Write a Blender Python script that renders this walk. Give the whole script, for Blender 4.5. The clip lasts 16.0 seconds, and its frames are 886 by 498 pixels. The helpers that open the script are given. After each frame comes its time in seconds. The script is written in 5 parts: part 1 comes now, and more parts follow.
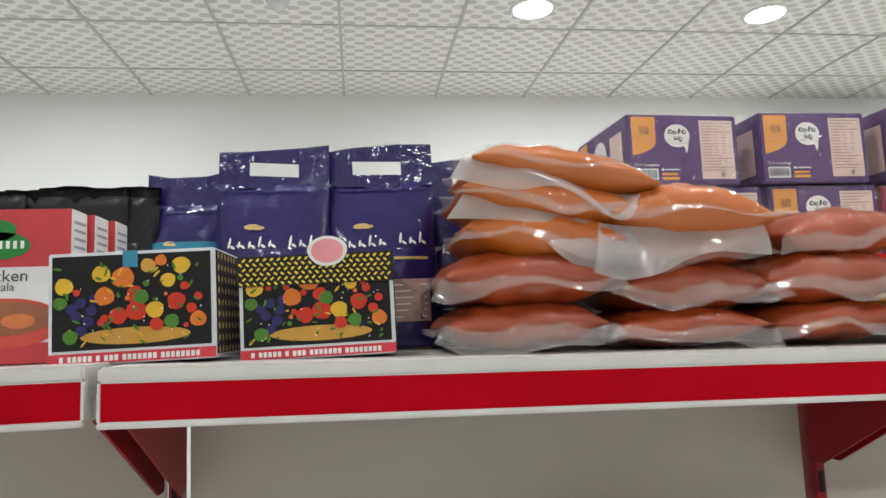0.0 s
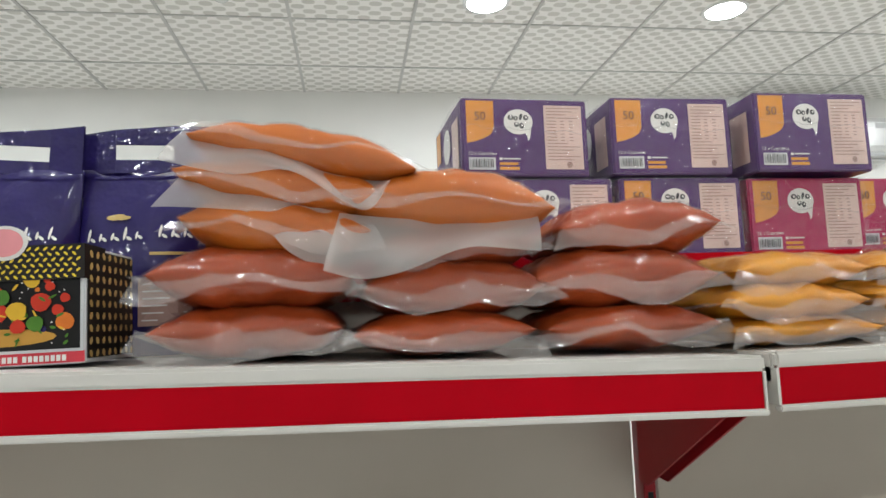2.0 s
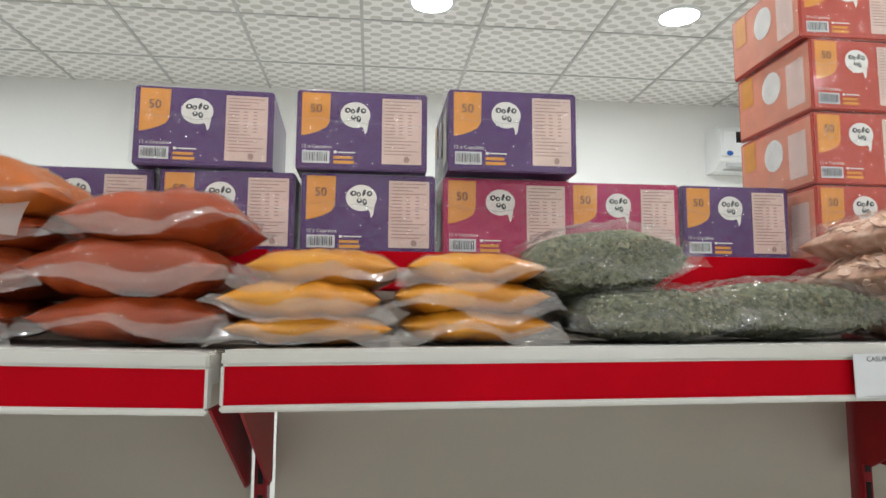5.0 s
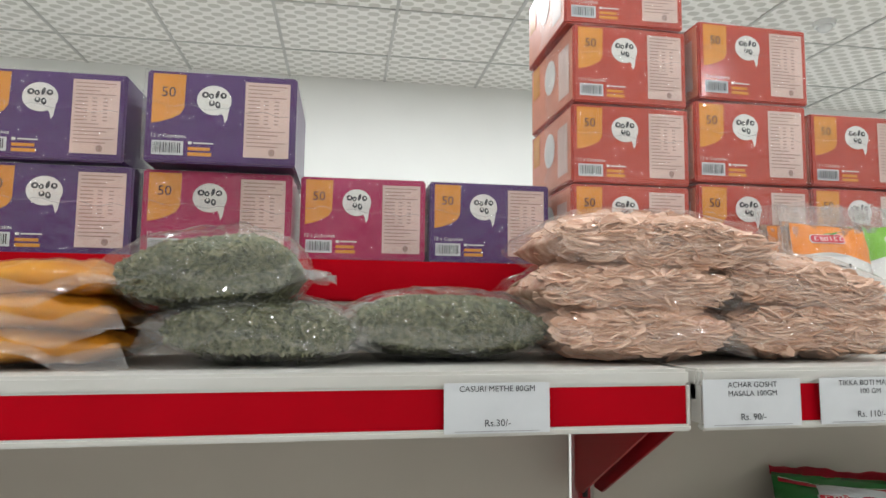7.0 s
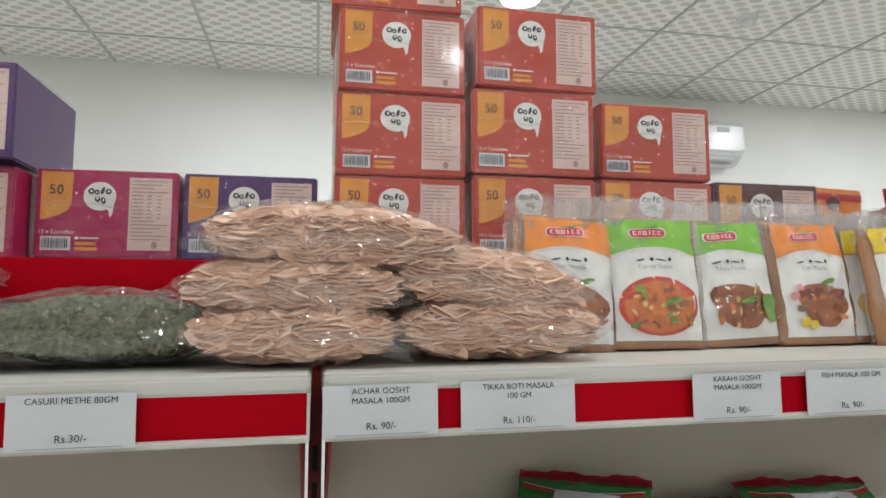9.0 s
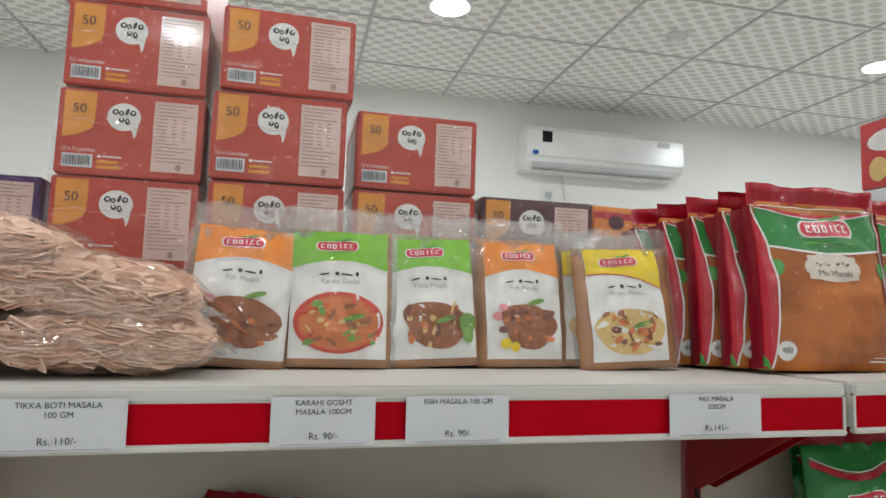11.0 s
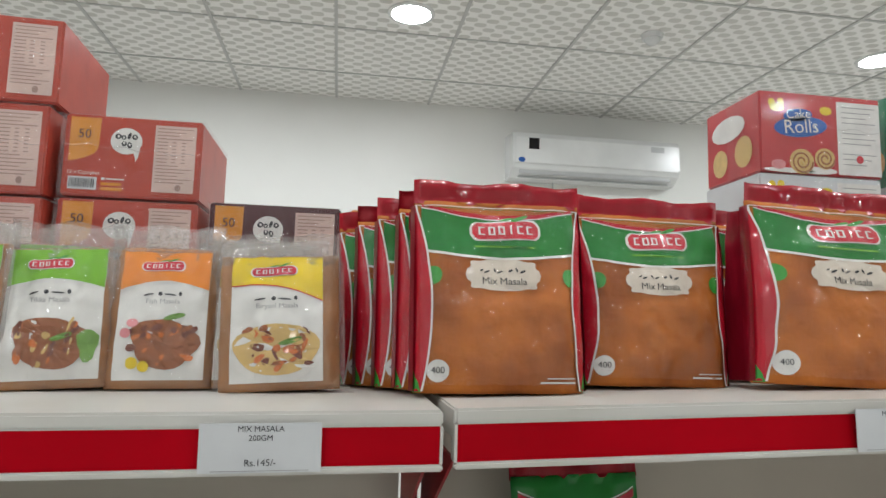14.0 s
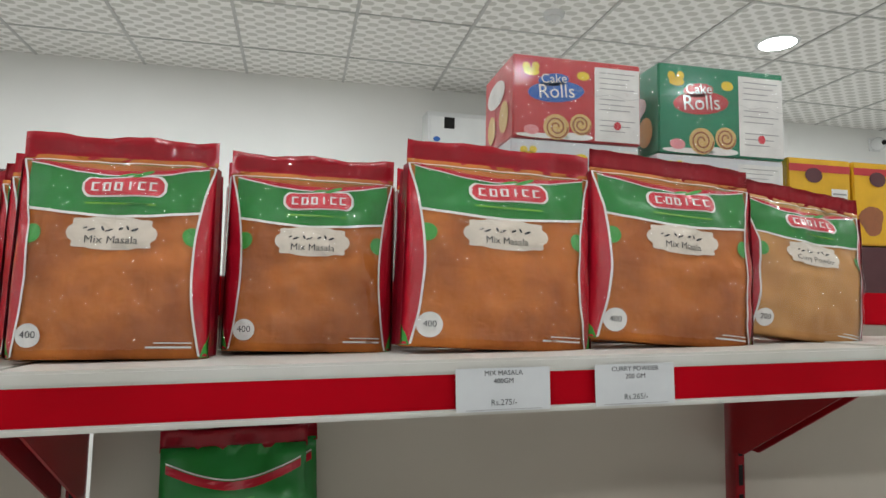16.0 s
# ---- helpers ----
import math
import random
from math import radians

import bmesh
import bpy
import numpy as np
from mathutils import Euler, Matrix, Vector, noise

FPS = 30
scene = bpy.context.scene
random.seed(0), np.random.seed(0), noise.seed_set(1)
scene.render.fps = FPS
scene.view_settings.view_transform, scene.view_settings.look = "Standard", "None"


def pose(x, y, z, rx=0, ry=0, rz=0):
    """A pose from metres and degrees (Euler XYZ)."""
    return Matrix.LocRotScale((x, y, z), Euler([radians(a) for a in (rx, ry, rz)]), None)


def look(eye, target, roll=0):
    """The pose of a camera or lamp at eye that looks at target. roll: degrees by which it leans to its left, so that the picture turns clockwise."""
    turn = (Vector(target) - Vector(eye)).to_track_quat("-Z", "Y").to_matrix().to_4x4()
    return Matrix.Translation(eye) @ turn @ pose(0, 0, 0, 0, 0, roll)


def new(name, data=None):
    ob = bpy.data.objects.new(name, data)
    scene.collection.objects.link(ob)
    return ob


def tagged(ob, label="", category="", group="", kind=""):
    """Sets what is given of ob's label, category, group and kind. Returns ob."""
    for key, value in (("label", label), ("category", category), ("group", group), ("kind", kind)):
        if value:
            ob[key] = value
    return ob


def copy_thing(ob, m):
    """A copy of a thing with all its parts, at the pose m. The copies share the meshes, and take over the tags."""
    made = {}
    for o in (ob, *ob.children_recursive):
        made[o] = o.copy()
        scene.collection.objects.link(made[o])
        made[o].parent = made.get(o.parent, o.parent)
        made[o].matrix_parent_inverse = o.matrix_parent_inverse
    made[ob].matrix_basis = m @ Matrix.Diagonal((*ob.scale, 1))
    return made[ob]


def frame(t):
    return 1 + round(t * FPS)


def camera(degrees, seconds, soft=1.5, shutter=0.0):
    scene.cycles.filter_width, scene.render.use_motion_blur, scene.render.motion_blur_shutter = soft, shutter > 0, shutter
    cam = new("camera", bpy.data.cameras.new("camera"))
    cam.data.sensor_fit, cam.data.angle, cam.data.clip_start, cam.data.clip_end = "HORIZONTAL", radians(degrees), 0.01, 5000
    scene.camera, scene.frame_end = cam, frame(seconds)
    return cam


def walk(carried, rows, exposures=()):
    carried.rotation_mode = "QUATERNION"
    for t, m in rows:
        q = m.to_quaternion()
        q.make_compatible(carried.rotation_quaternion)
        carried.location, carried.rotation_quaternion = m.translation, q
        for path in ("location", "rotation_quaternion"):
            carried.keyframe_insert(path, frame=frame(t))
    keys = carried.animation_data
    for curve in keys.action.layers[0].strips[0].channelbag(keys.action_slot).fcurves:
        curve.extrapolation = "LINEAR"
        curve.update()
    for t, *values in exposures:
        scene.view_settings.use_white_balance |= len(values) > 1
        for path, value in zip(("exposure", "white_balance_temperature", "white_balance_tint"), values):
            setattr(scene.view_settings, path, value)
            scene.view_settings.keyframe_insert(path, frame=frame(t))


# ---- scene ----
cam = camera(68.0, 16.0)
PATH = [
    (0, (-0.046, 0.123, 1.444), (0.217, 2.093, 1.663), -2.3),
    (0.5, (-0.01, 0.13, 1.446), (0.301, 2.093, 1.668), -2.1),
    (1, (0.052, 0.144, 1.443), (0.378, 2.103, 1.674), -2.2),
    (1.5, (0.118, 0.156, 1.44), (0.43, 2.12, 1.648), -2.9),
    (2, (0.163, 0.17, 1.44), (0.443, 2.138, 1.659), -2.1),
    (2.5, (0.191, 0.178, 1.443), (0.51, 2.141, 1.656), -1.8),
    (3, (0.222, 0.177, 1.443), (0.579, 2.135, 1.643), -2.2),
    (3.2, (0.241, 0.174, 1.441), (0.576, 2.137, 1.634), -2.6),
    (5.3, (0.594, 0.14, 1.428), (0.796, 2.117, 1.657), 0.3),
    (5.5, (0.615, 0.139, 1.432), (0.832, 2.115, 1.647), -0.5),
    (5.9, (0.668, 0.14, 1.435), (0.95, 2.111, 1.622), -0.2),
    (6, (0.688, 0.147, 1.435), (0.989, 2.115, 1.624), -1.4),
    (6.5, (0.768, 0.16, 1.442), (1.067, 2.129, 1.619), -0.9),
    (7, (0.838, 0.176, 1.453), (1.136, 2.145, 1.644), 0.7),
    (7.5, (0.879, 0.189, 1.46), (1.206, 2.156, 1.616), 1.2),
    (8, (0.916, 0.184, 1.457), (1.301, 2.14, 1.622), -0.8),
    (8.5, (0.988, 0.179, 1.458), (1.362, 2.136, 1.635), -0.4),
    (9, (1.074, 0.176, 1.458), (1.45, 2.132, 1.637), 0.1),
    (9.5, (1.151, 0.16, 1.452), (1.52, 2.12, 1.605), -0.0),
    (9.7, (1.176, 0.147, 1.453), (1.564, 2.102, 1.618), 0.1),
    (11.8, (1.426, 0.145, 1.476), (1.846, 2.087, 1.696), 2.6),
    (12, (1.444, 0.148, 1.473), (1.848, 2.092, 1.706), 2.9),
    (12.5, (1.482, 0.153, 1.47), (1.882, 2.097, 1.716), 2.9),
    (13, (1.533, 0.15, 1.47), (1.942, 2.096, 1.685), 0.7),
    (13.5, (1.614, 0.148, 1.48), (1.928, 2.111, 1.699), 1.0),
    (14, (1.702, 0.14, 1.484), (2.009, 2.103, 1.713), 1.5),
    (14.5, (1.791, 0.124, 1.485), (2.109, 2.087, 1.697), 1.6),
    (15, (1.853, 0.1, 1.48), (2.177, 2.062, 1.695), 1.6),
    (15.5, (1.904, 0.101, 1.476), (2.299, 2.051, 1.674), 1.0),
    (16, (1.977, 0.12, 1.472), (2.407, 2.065, 1.655), 1.0),
]
walk(cam, [(t, look(eye, target, roll)) for t, eye, target, roll in PATH],
     exposures=[(0, 0.17), (6, 0.13), (9, -0.15), (12, -0.24), (16, -0.24)])

# ---- world and lights ----
world = bpy.data.worlds.new("world")
scene.world = world
world.use_nodes = True
world.node_tree.nodes["Background"].inputs["Color"].default_value = (0.75, 0.85, 1.0, 1)
world.node_tree.nodes["Background"].inputs["Strength"].default_value = 0.15
ROW_WATTS = {2.96: 15.5, 0.52: 6.0, -1.88: 9.0}
SHOPFRONT = [(-2.5, -1.5), (-0.9, 0.1), (0.7, 1.7)]
LAMP_ROOM = [(x, y) for y in (2.96, 0.52, -1.88) for x in (-1.62, -0.42, 0.80, 1.97, 3.18, 4.36, 5.56)
             if y < 2 or x not in (-0.42, 3.18)]


# ---- materials ----
def mat(name, color, rough=0.5, metal=0.0, color2=None, scale=40.0, bump=0.0, bscale=None, coat=0.0, detail=4.0, stretch=None,
        spec=0.5, coat_rough=0.08, lo=0.35, hi=0.65, random_shade=0.0):
    m = bpy.data.materials.new(name)
    m.use_nodes = True
    nt = m.node_tree
    n, l = nt.nodes, nt.links
    b = n["Principled BSDF"]
    b.inputs["Base Color"].default_value = (*color, 1)
    b.inputs["Roughness"].default_value = rough
    b.inputs["Metallic"].default_value = metal
    b.inputs["Specular IOR Level"].default_value = spec
    b.inputs["Coat Weight"].default_value = coat
    b.inputs["Coat Roughness"].default_value = coat_rough
    tc = n.new("ShaderNodeTexCoord")
    mp = n.new("ShaderNodeMapping")
    l.new(tc.outputs["Object"], mp.inputs["Vector"])
    if stretch:
        mp.inputs["Scale"].default_value = stretch
    c2 = color2 or tuple(min(1, c * 0.86) for c in color)
    nz = n.new("ShaderNodeTexNoise")
    nz.inputs["Scale"].default_value = scale
    nz.inputs["Detail"].default_value = detail
    l.new(mp.outputs["Vector"], nz.inputs["Vector"])
    rp = n.new("ShaderNodeMapRange")
    rp.inputs["From Min"].default_value, rp.inputs["From Max"].default_value = lo, hi
    l.new(nz.outputs["Fac"], rp.inputs["Value"])
    mx = n.new("ShaderNodeMix")
    mx.data_type = "RGBA"
    mx.inputs["A"].default_value, mx.inputs["B"].default_value = (*color, 1), (*c2, 1)
    l.new(rp.outputs["Result"], mx.inputs["Factor"])
    out = mx.outputs["Result"]
    if random_shade:
        oi = n.new("ShaderNodeObjectInfo")
        hs = n.new("ShaderNodeHueSaturation")
        mr = n.new("ShaderNodeMapRange")
        mr.inputs["To Min"].default_value, mr.inputs["To Max"].default_value = 1 - random_shade, 1 + random_shade
        l.new(oi.outputs["Random"], mr.inputs["Value"])
        l.new(mr.outputs["Result"], hs.inputs["Value"])
        l.new(out, hs.inputs["Color"])
        out = hs.outputs["Color"]
    l.new(out, b.inputs["Base Color"])
    if bump:
        nb = n.new("ShaderNodeTexNoise")
        nb.inputs["Scale"].default_value = bscale or scale * 2
        nb.inputs["Detail"].default_value = 3
        l.new(mp.outputs["Vector"], nb.inputs["Vector"])
        bp = n.new("ShaderNodeBump")
        bp.inputs["Strength"].default_value = bump
        bp.inputs["Distance"].default_value = 0.004
        l.new(nb.outputs["Fac"], bp.inputs["Height"])
        l.new(bp.outputs["Normal"], b.inputs["Normal"])
        if coat:
            l.new(bp.outputs["Normal"], b.inputs["Coat Normal"])
    return m


def film_mat(name, tint, opacity, rough=0.06, bump=0.5, bscale=60.0, gloss=0.03, crease=0.35):
    """Thin plastic film: mostly see-through, milky by opacity, with creased gloss."""
    m = bpy.data.materials.new(name)
    m.use_nodes = True
    n, l = m.node_tree.nodes, m.node_tree.links
    n.remove(n["Principled BSDF"])
    tr, di, tl, gl = (n.new("ShaderNodeBsdf" + k) for k in ("Transparent", "Diffuse", "Translucent", "Glossy"))
    for q in (di, tl):
        q.inputs["Color"].default_value = (*tint, 1)
    gl.inputs["Roughness"].default_value = rough
    m1, m2, m3 = (n.new("ShaderNodeMixShader") for _ in range(3))
    m1.inputs[0].default_value = 0.35
    l.new(di.outputs[0], m1.inputs[1]), l.new(tl.outputs[0], m1.inputs[2])
    m2.inputs[0].default_value = opacity
    l.new(tr.outputs[0], m2.inputs[1]), l.new(m1.outputs[0], m2.inputs[2])
    fr = n.new("ShaderNodeLayerWeight")
    fr.inputs["Blend"].default_value = 0.5
    pw, ad = n.new("ShaderNodeMath"), n.new("ShaderNodeMath")
    pw.operation, ad.operation = "POWER", "MULTIPLY_ADD"
    pw.inputs[1].default_value = 4.0
    ad.use_clamp = True
    ad.inputs[1].default_value, ad.inputs[2].default_value = 0.35, gloss
    l.new(fr.outputs["Facing"], pw.inputs[0])
    l.new(pw.outputs[0], ad.inputs[0])
    l.new(ad.outputs[0], m3.inputs[0])
    l.new(m2.outputs[0], m3.inputs[1]), l.new(gl.outputs[0], m3.inputs[2])
    tc = n.new("ShaderNodeTexCoord")
    nb, rg = n.new("ShaderNodeTexNoise"), n.new("ShaderNodeTexNoise")
    rg.noise_type = "RIDGED_MULTIFRACTAL"
    for q, sc, dt, ds in ((nb, bscale, 2, 1.5), (rg, bscale * 0.8, 1.5, 0.8)):
        q.inputs["Scale"].default_value = sc
        q.inputs["Detail"].default_value = dt
        q.inputs["Distortion"].default_value = ds
        l.new(tc.outputs["Object"], q.inputs["Vector"])
    b1, b2 = n.new("ShaderNodeBump"), n.new("ShaderNodeBump")
    b1.inputs["Strength"].default_value, b1.inputs["Distance"].default_value = bump, 0.018
    b2.inputs["Strength"].default_value, b2.inputs["Distance"].default_value = crease, 0.009
    l.new(nb.outputs["Fac"], b1.inputs["Height"])
    l.new(rg.outputs["Fac"], b2.inputs["Height"])
    l.new(b1.outputs["Normal"], b2.inputs["Normal"])
    l.new(b2.outputs["Normal"], gl.inputs["Normal"])
    l.new(m3.outputs[0], n["Material Output"].inputs["Surface"])
    return m


def glow_mat(name, color, strength):
    m = bpy.data.materials.new(name)
    m.use_nodes = True
    b = m.node_tree.nodes["Principled BSDF"]
    b.inputs["Emission Color"].default_value = (*color, 1)
    b.inputs["Emission Strength"].default_value = strength
    return m


def ceiling_mat():
    """PVC-faced ceiling tile with staggered pressed ovals."""
    m = mat("ceiling_tile", (0.62, 0.61, 0.57), 0.55, scale=3)
    n, l = m.node_tree.nodes, m.node_tree.links
    b = n["Principled BSDF"]
    tc = n.new("ShaderNodeTexCoord")
    sep = n.new("ShaderNodeSeparateXYZ")
    l.new(tc.outputs["Object"], sep.inputs[0])

    def op(kind, a, c=None):
        q = n.new("ShaderNodeMath")
        q.operation = kind
        for k, v in enumerate((a, c)):
            if v is None:
                continue
            if isinstance(v, (int, float)):
                q.inputs[k].default_value = v
            else:
                l.new(v, q.inputs[k])
        return q.outputs[0]
    v = op("MULTIPLY", sep.outputs["Y"], 1 / 0.046)
    row = op("FLOOR", v)
    par = op("MODULO", op("ADD", row, 1000.0), 2.0)
    u = op("ADD", op("MULTIPLY", sep.outputs["X"], 1 / 0.1), op("MULTIPLY", par, 0.5))
    du = op("MULTIPLY", op("SUBTRACT", op("FRACT", op("ADD", u, 1000.0)), 0.5), 2.0)
    dv = op("MULTIPLY", op("SUBTRACT", op("FRACT", v), 0.5), 2.0)
    r = op("ADD", op("POWER", op("ABSOLUTE", op("MULTIPLY", du, 1.7)), 2.6), op("POWER", op("ABSOLUTE", op("MULTIPLY", dv, 1.08)), 2.6))
    mr = n.new("ShaderNodeMapRange")
    mr.inputs["From Min"].default_value, mr.inputs["From Max"].default_value = 0.75, 1.15
    l.new(r, mr.inputs["Value"])
    mx = n.new("ShaderNodeMix")
    mx.data_type = "RGBA"
    mx.inputs["A"].default_value, mx.inputs["B"].default_value = (0.60, 0.59, 0.55, 1), (0.86, 0.85, 0.82, 1)
    l.new(mr.outputs["Result"], mx.inputs["Factor"])
    l.new(mx.outputs["Result"], b.inputs["Base Color"])
    bp = n.new("ShaderNodeBump")
    bp.inputs["Strength"].default_value, bp.inputs["Distance"].default_value = 0.5, 0.003
    l.new(mr.outputs["Result"], bp.inputs["Height"])
    l.new(bp.outputs["Normal"], b.inputs["Normal"])
    return m


WALL = mat("wall_paint", (0.80, 0.80, 0.77), 0.6, scale=1.5, color2=(0.76, 0.76, 0.73), bump=0.05, bscale=90)
FLOOR = mat("floor_tile", (0.74, 0.72, 0.68), 0.25, scale=3)
CEIL = ceiling_mat()
TBAR = mat("tbar_grey", (0.52, 0.52, 0.50), 0.45, scale=4)
SHELF_WHITE = mat("powder_coat_white", (0.60, 0.585, 0.545), 0.35, scale=9, color2=(0.54, 0.52, 0.47), bump=0.03, bscale=300)
PANEL_WHITE = mat("panel_white", (0.53, 0.475, 0.40), 0.45, scale=2.5, color2=(0.47, 0.415, 0.345), bump=0.03, bscale=60)
RED = mat("red_strip", (0.45, 0.001, 0.009), 0.5, scale=9, color2=(0.37, 0.001, 0.007), bump=0.03, bscale=120, spec=0.04)
DARK_RED = mat("red_steel", (0.30, 0.003, 0.008), 0.4, scale=8, spec=0.3)
BLACK = mat("black_plastic", (0.012, 0.011, 0.011), 0.45, scale=20, spec=0.2)
BLACK_FOIL = mat("black_foil", (0.006, 0.006, 0.007), 0.45, scale=20, bump=0.4, bscale=40, coat=0.08, spec=0.2)
PAPER = mat("paper", (0.62, 0.63, 0.64), 0.6, scale=20, color2=(0.57, 0.58, 0.59))
INK = mat("ink", (0.03, 0.03, 0.035), 0.6)
GREY_INK = mat("grey_ink", (0.30, 0.29, 0.29), 0.6)
CREAM = mat("cream_print", (0.72, 0.52, 0.45), 0.4, scale=30, coat=0.6)
CREAM_TXT = mat("cream_text", (0.40, 0.25, 0.21), 0.5)
WHITE_P = mat("white_print", (0.76, 0.74, 0.70), 0.4, coat=0.4)
YELL_P = mat("amber_print", (0.72, 0.27, 0.006), 0.4, coat=0.6)
YELL2 = mat("yellow_print", (0.80, 0.58, 0.01), 0.35, coat=0.5)
PURPLE = mat("purple_card", (0.078, 0.022, 0.135), 0.35, scale=30, coat=0.25, spec=0.25, bump=0.06, bscale=50)
PINK = mat("magenta_card", (0.42, 0.016, 0.095), 0.35, scale=30, coat=0.25, spec=0.25, bump=0.06, bscale=50)
SALMON = mat("salmon_card", (0.50, 0.062, 0.036), 0.35, scale=30, coat=0.25, spec=0.25, bump=0.06, bscale=50)
PEACH = mat("peach_card", (0.72, 0.27, 0.17), 0.35, scale=30, coat=0.25, spec=0.25)
BROWN = mat("brown_card", (0.10, 0.035, 0.04), 0.35, scale=30, coat=0.25, spec=0.25)
REDCARD = mat("red_card", (0.52, 0.045, 0.05), 0.35, scale=30, coat=0.25, spec=0.25)
GREENCARD = mat("green_card", (0.005, 0.21, 0.10), 0.35, scale=30, coat=0.25, spec=0.25)
YCARD = mat("yellow_card", (0.75, 0.42, 0.02), 0.35, scale=30, coat=0.25, spec=0.25)
ORANGE_P = mat("orange_print", (0.80, 0.24, 0.015), 0.35, coat=0.6)
LIME_P = mat("lime_print", (0.18, 0.46, 0.02), 0.35, coat=0.6)
GREEN_P = mat("green_print", (0.008, 0.165, 0.018), 0.35, coat=0.35, spec=0.25, scale=25, color2=(0.014, 0.19, 0.035), bump=0.25, bscale=28)
LEAF_P = mat("leaf_print", (0.03, 0.30, 0.03), 0.4, coat=0.5)
LOGO_RED = mat("logo_red", (0.60, 0.012, 0.03), 0.35, coat=0.6)
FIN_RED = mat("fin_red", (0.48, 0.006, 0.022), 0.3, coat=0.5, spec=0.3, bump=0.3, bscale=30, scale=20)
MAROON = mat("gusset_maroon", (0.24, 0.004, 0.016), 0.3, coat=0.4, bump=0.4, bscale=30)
BADGE = mat("badge_beige", (0.66, 0.57, 0.47), 0.45, coat=0.5)
SPICE = mat("spice_powder", (0.50, 0.152, 0.024), 0.6, scale=18, color2=(0.27, 0.070, 0.012), detail=9.0, bump=0.5, bscale=70, coat=0.1, spec=0.2, coat_rough=0.1, lo=0.36, hi=0.68, random_shade=0.14)
SPICE2 = mat("curry_powder", (0.52, 0.26, 0.085), 0.55, scale=22, color2=(0.42, 0.19, 0.055), bump=0.6, bscale=24, coat=0.35, spec=0.2, coat_rough=0.08)
POUCH_P = mat("pouch_powder", (0.38, 0.165, 0.055), 0.55, scale=25, color2=(0.28, 0.13, 0.055), bump=0.3, bscale=30, coat=0.7)
CHILI = mat("chilli_powder", (0.33, 0.052, 0.008), 0.55, scale=16, detail=8.0, color2=(0.24, 0.034, 0.005), bump=0.3, bscale=34, coat=0.12, spec=0.25, coat_rough=0.08, random_shade=0.1)
CHILI_O = mat("orange_chilli_powder", (0.46, 0.12, 0.010), 0.55, scale=16, detail=8.0, color2=(0.42, 0.10, 0.009), bump=0.3, bscale=34, coat=0.12, spec=0.25, coat_rough=0.08)
TURM = mat("turmeric_powder", (0.58, 0.25, 0.016), 0.55, scale=16, detail=8.0, color2=(0.46, 0.17, 0.010), bump=0.3, bscale=34, coat=0.12, spec=0.25, coat_rough=0.08)
HERB = mat("dry_herb", (0.12, 0.125, 0.055), 0.8, scale=120, color2=(0.03, 0.036, 0.016), bump=0.9, bscale=150)
CHIP = mat("dried_slices", (0.66, 0.43, 0.31), 0.7, scale=60, color2=(0.40, 0.20, 0.12), bump=0.9, bscale=70)
FILM = film_mat("clear_film", (0.85, 0.85, 0.85), 0.0, rough=0.06, bump=0.75, bscale=38, gloss=0.05, crease=0.5)
BAG_FILM = film_mat("bag_film", (0.86, 0.84, 0.82), 0.03, rough=0.05, bump=0.8, bscale=36, gloss=0.07, crease=0.7)
POWDER_FILM = film_mat("powder_film", (0.86, 0.82, 0.78), 0.0, rough=0.06, bump=0.5, bscale=28, gloss=0.045, crease=0.4)
MILKY = film_mat("milky_film", (0.80, 0.75, 0.71), 0.20, rough=0.12, bump=0.4, bscale=18, gloss=0.04, crease=0.15)
LOOSE = film_mat("loose_film", (0.78, 0.75, 0.72), 0.42, rough=0.14, bump=0.3, bscale=12, gloss=0.04, crease=0.08)
CRINKLE = film_mat("crinkled_film", (0.80, 0.78, 0.75), 0.24, rough=0.1, bump=0.9, bscale=80, gloss=0.12, crease=0.8)
WRAP = film_mat("shrink_wrap", (0.85, 0.85, 0.85), 0.01, rough=0.05, bump=0.7, bscale=40, gloss=0.06, crease=0.8)
DM_PURPLE = mat("violet_foil", (0.016, 0.009, 0.095), 0.4, scale=10, color2=(0.012, 0.007, 0.065), bump=0.9, bscale=34, coat=0.55, coat_rough=0.05, spec=0.2)
TEAL = mat("teal_foil", (0.008, 0.20, 0.32), 0.3, bump=0.3, bscale=30, coat=0.6)
GOLD_P = mat("gold_print", (0.55, 0.38, 0.12), 0.35)
PINK_P = mat("pink_print", (0.75, 0.28, 0.30), 0.5)
ABS = mat("abs_white", (0.80, 0.81, 0.80), 0.25, scale=3)
GREY_ABS = mat("grey_abs", (0.50, 0.51, 0.51), 0.4, scale=3)
BLUE_P = mat("blue_print", (0.02, 0.12, 0.45), 0.4)
GLOW = glow_mat("lamp_glow", (0.92, 0.97, 1.0), 30.0)
FRUIT = [mat("fruit_" + str(i), c, 0.4, scale=60, coat=0.15, spec=0.2) for i, c in enumerate((
    (0.55, 0.035, 0.012), (0.66, 0.17, 0.02), (0.70, 0.42, 0.03), (0.02, 0.015, 0.03), (0.07, 0.19, 0.02), (0.55, 0.29, 0.05)))]
FOOD = [mat("food_" + str(i), c, 0.5, scale=90, coat=0.4) for i, c in enumerate((
    (0.30, 0.09, 0.025), (0.62, 0.16, 0.03), (0.66, 0.44, 0.15), (0.14, 0.30, 0.04), (0.16, 0.04, 0.02), (0.58, 0.05, 0.02)))]


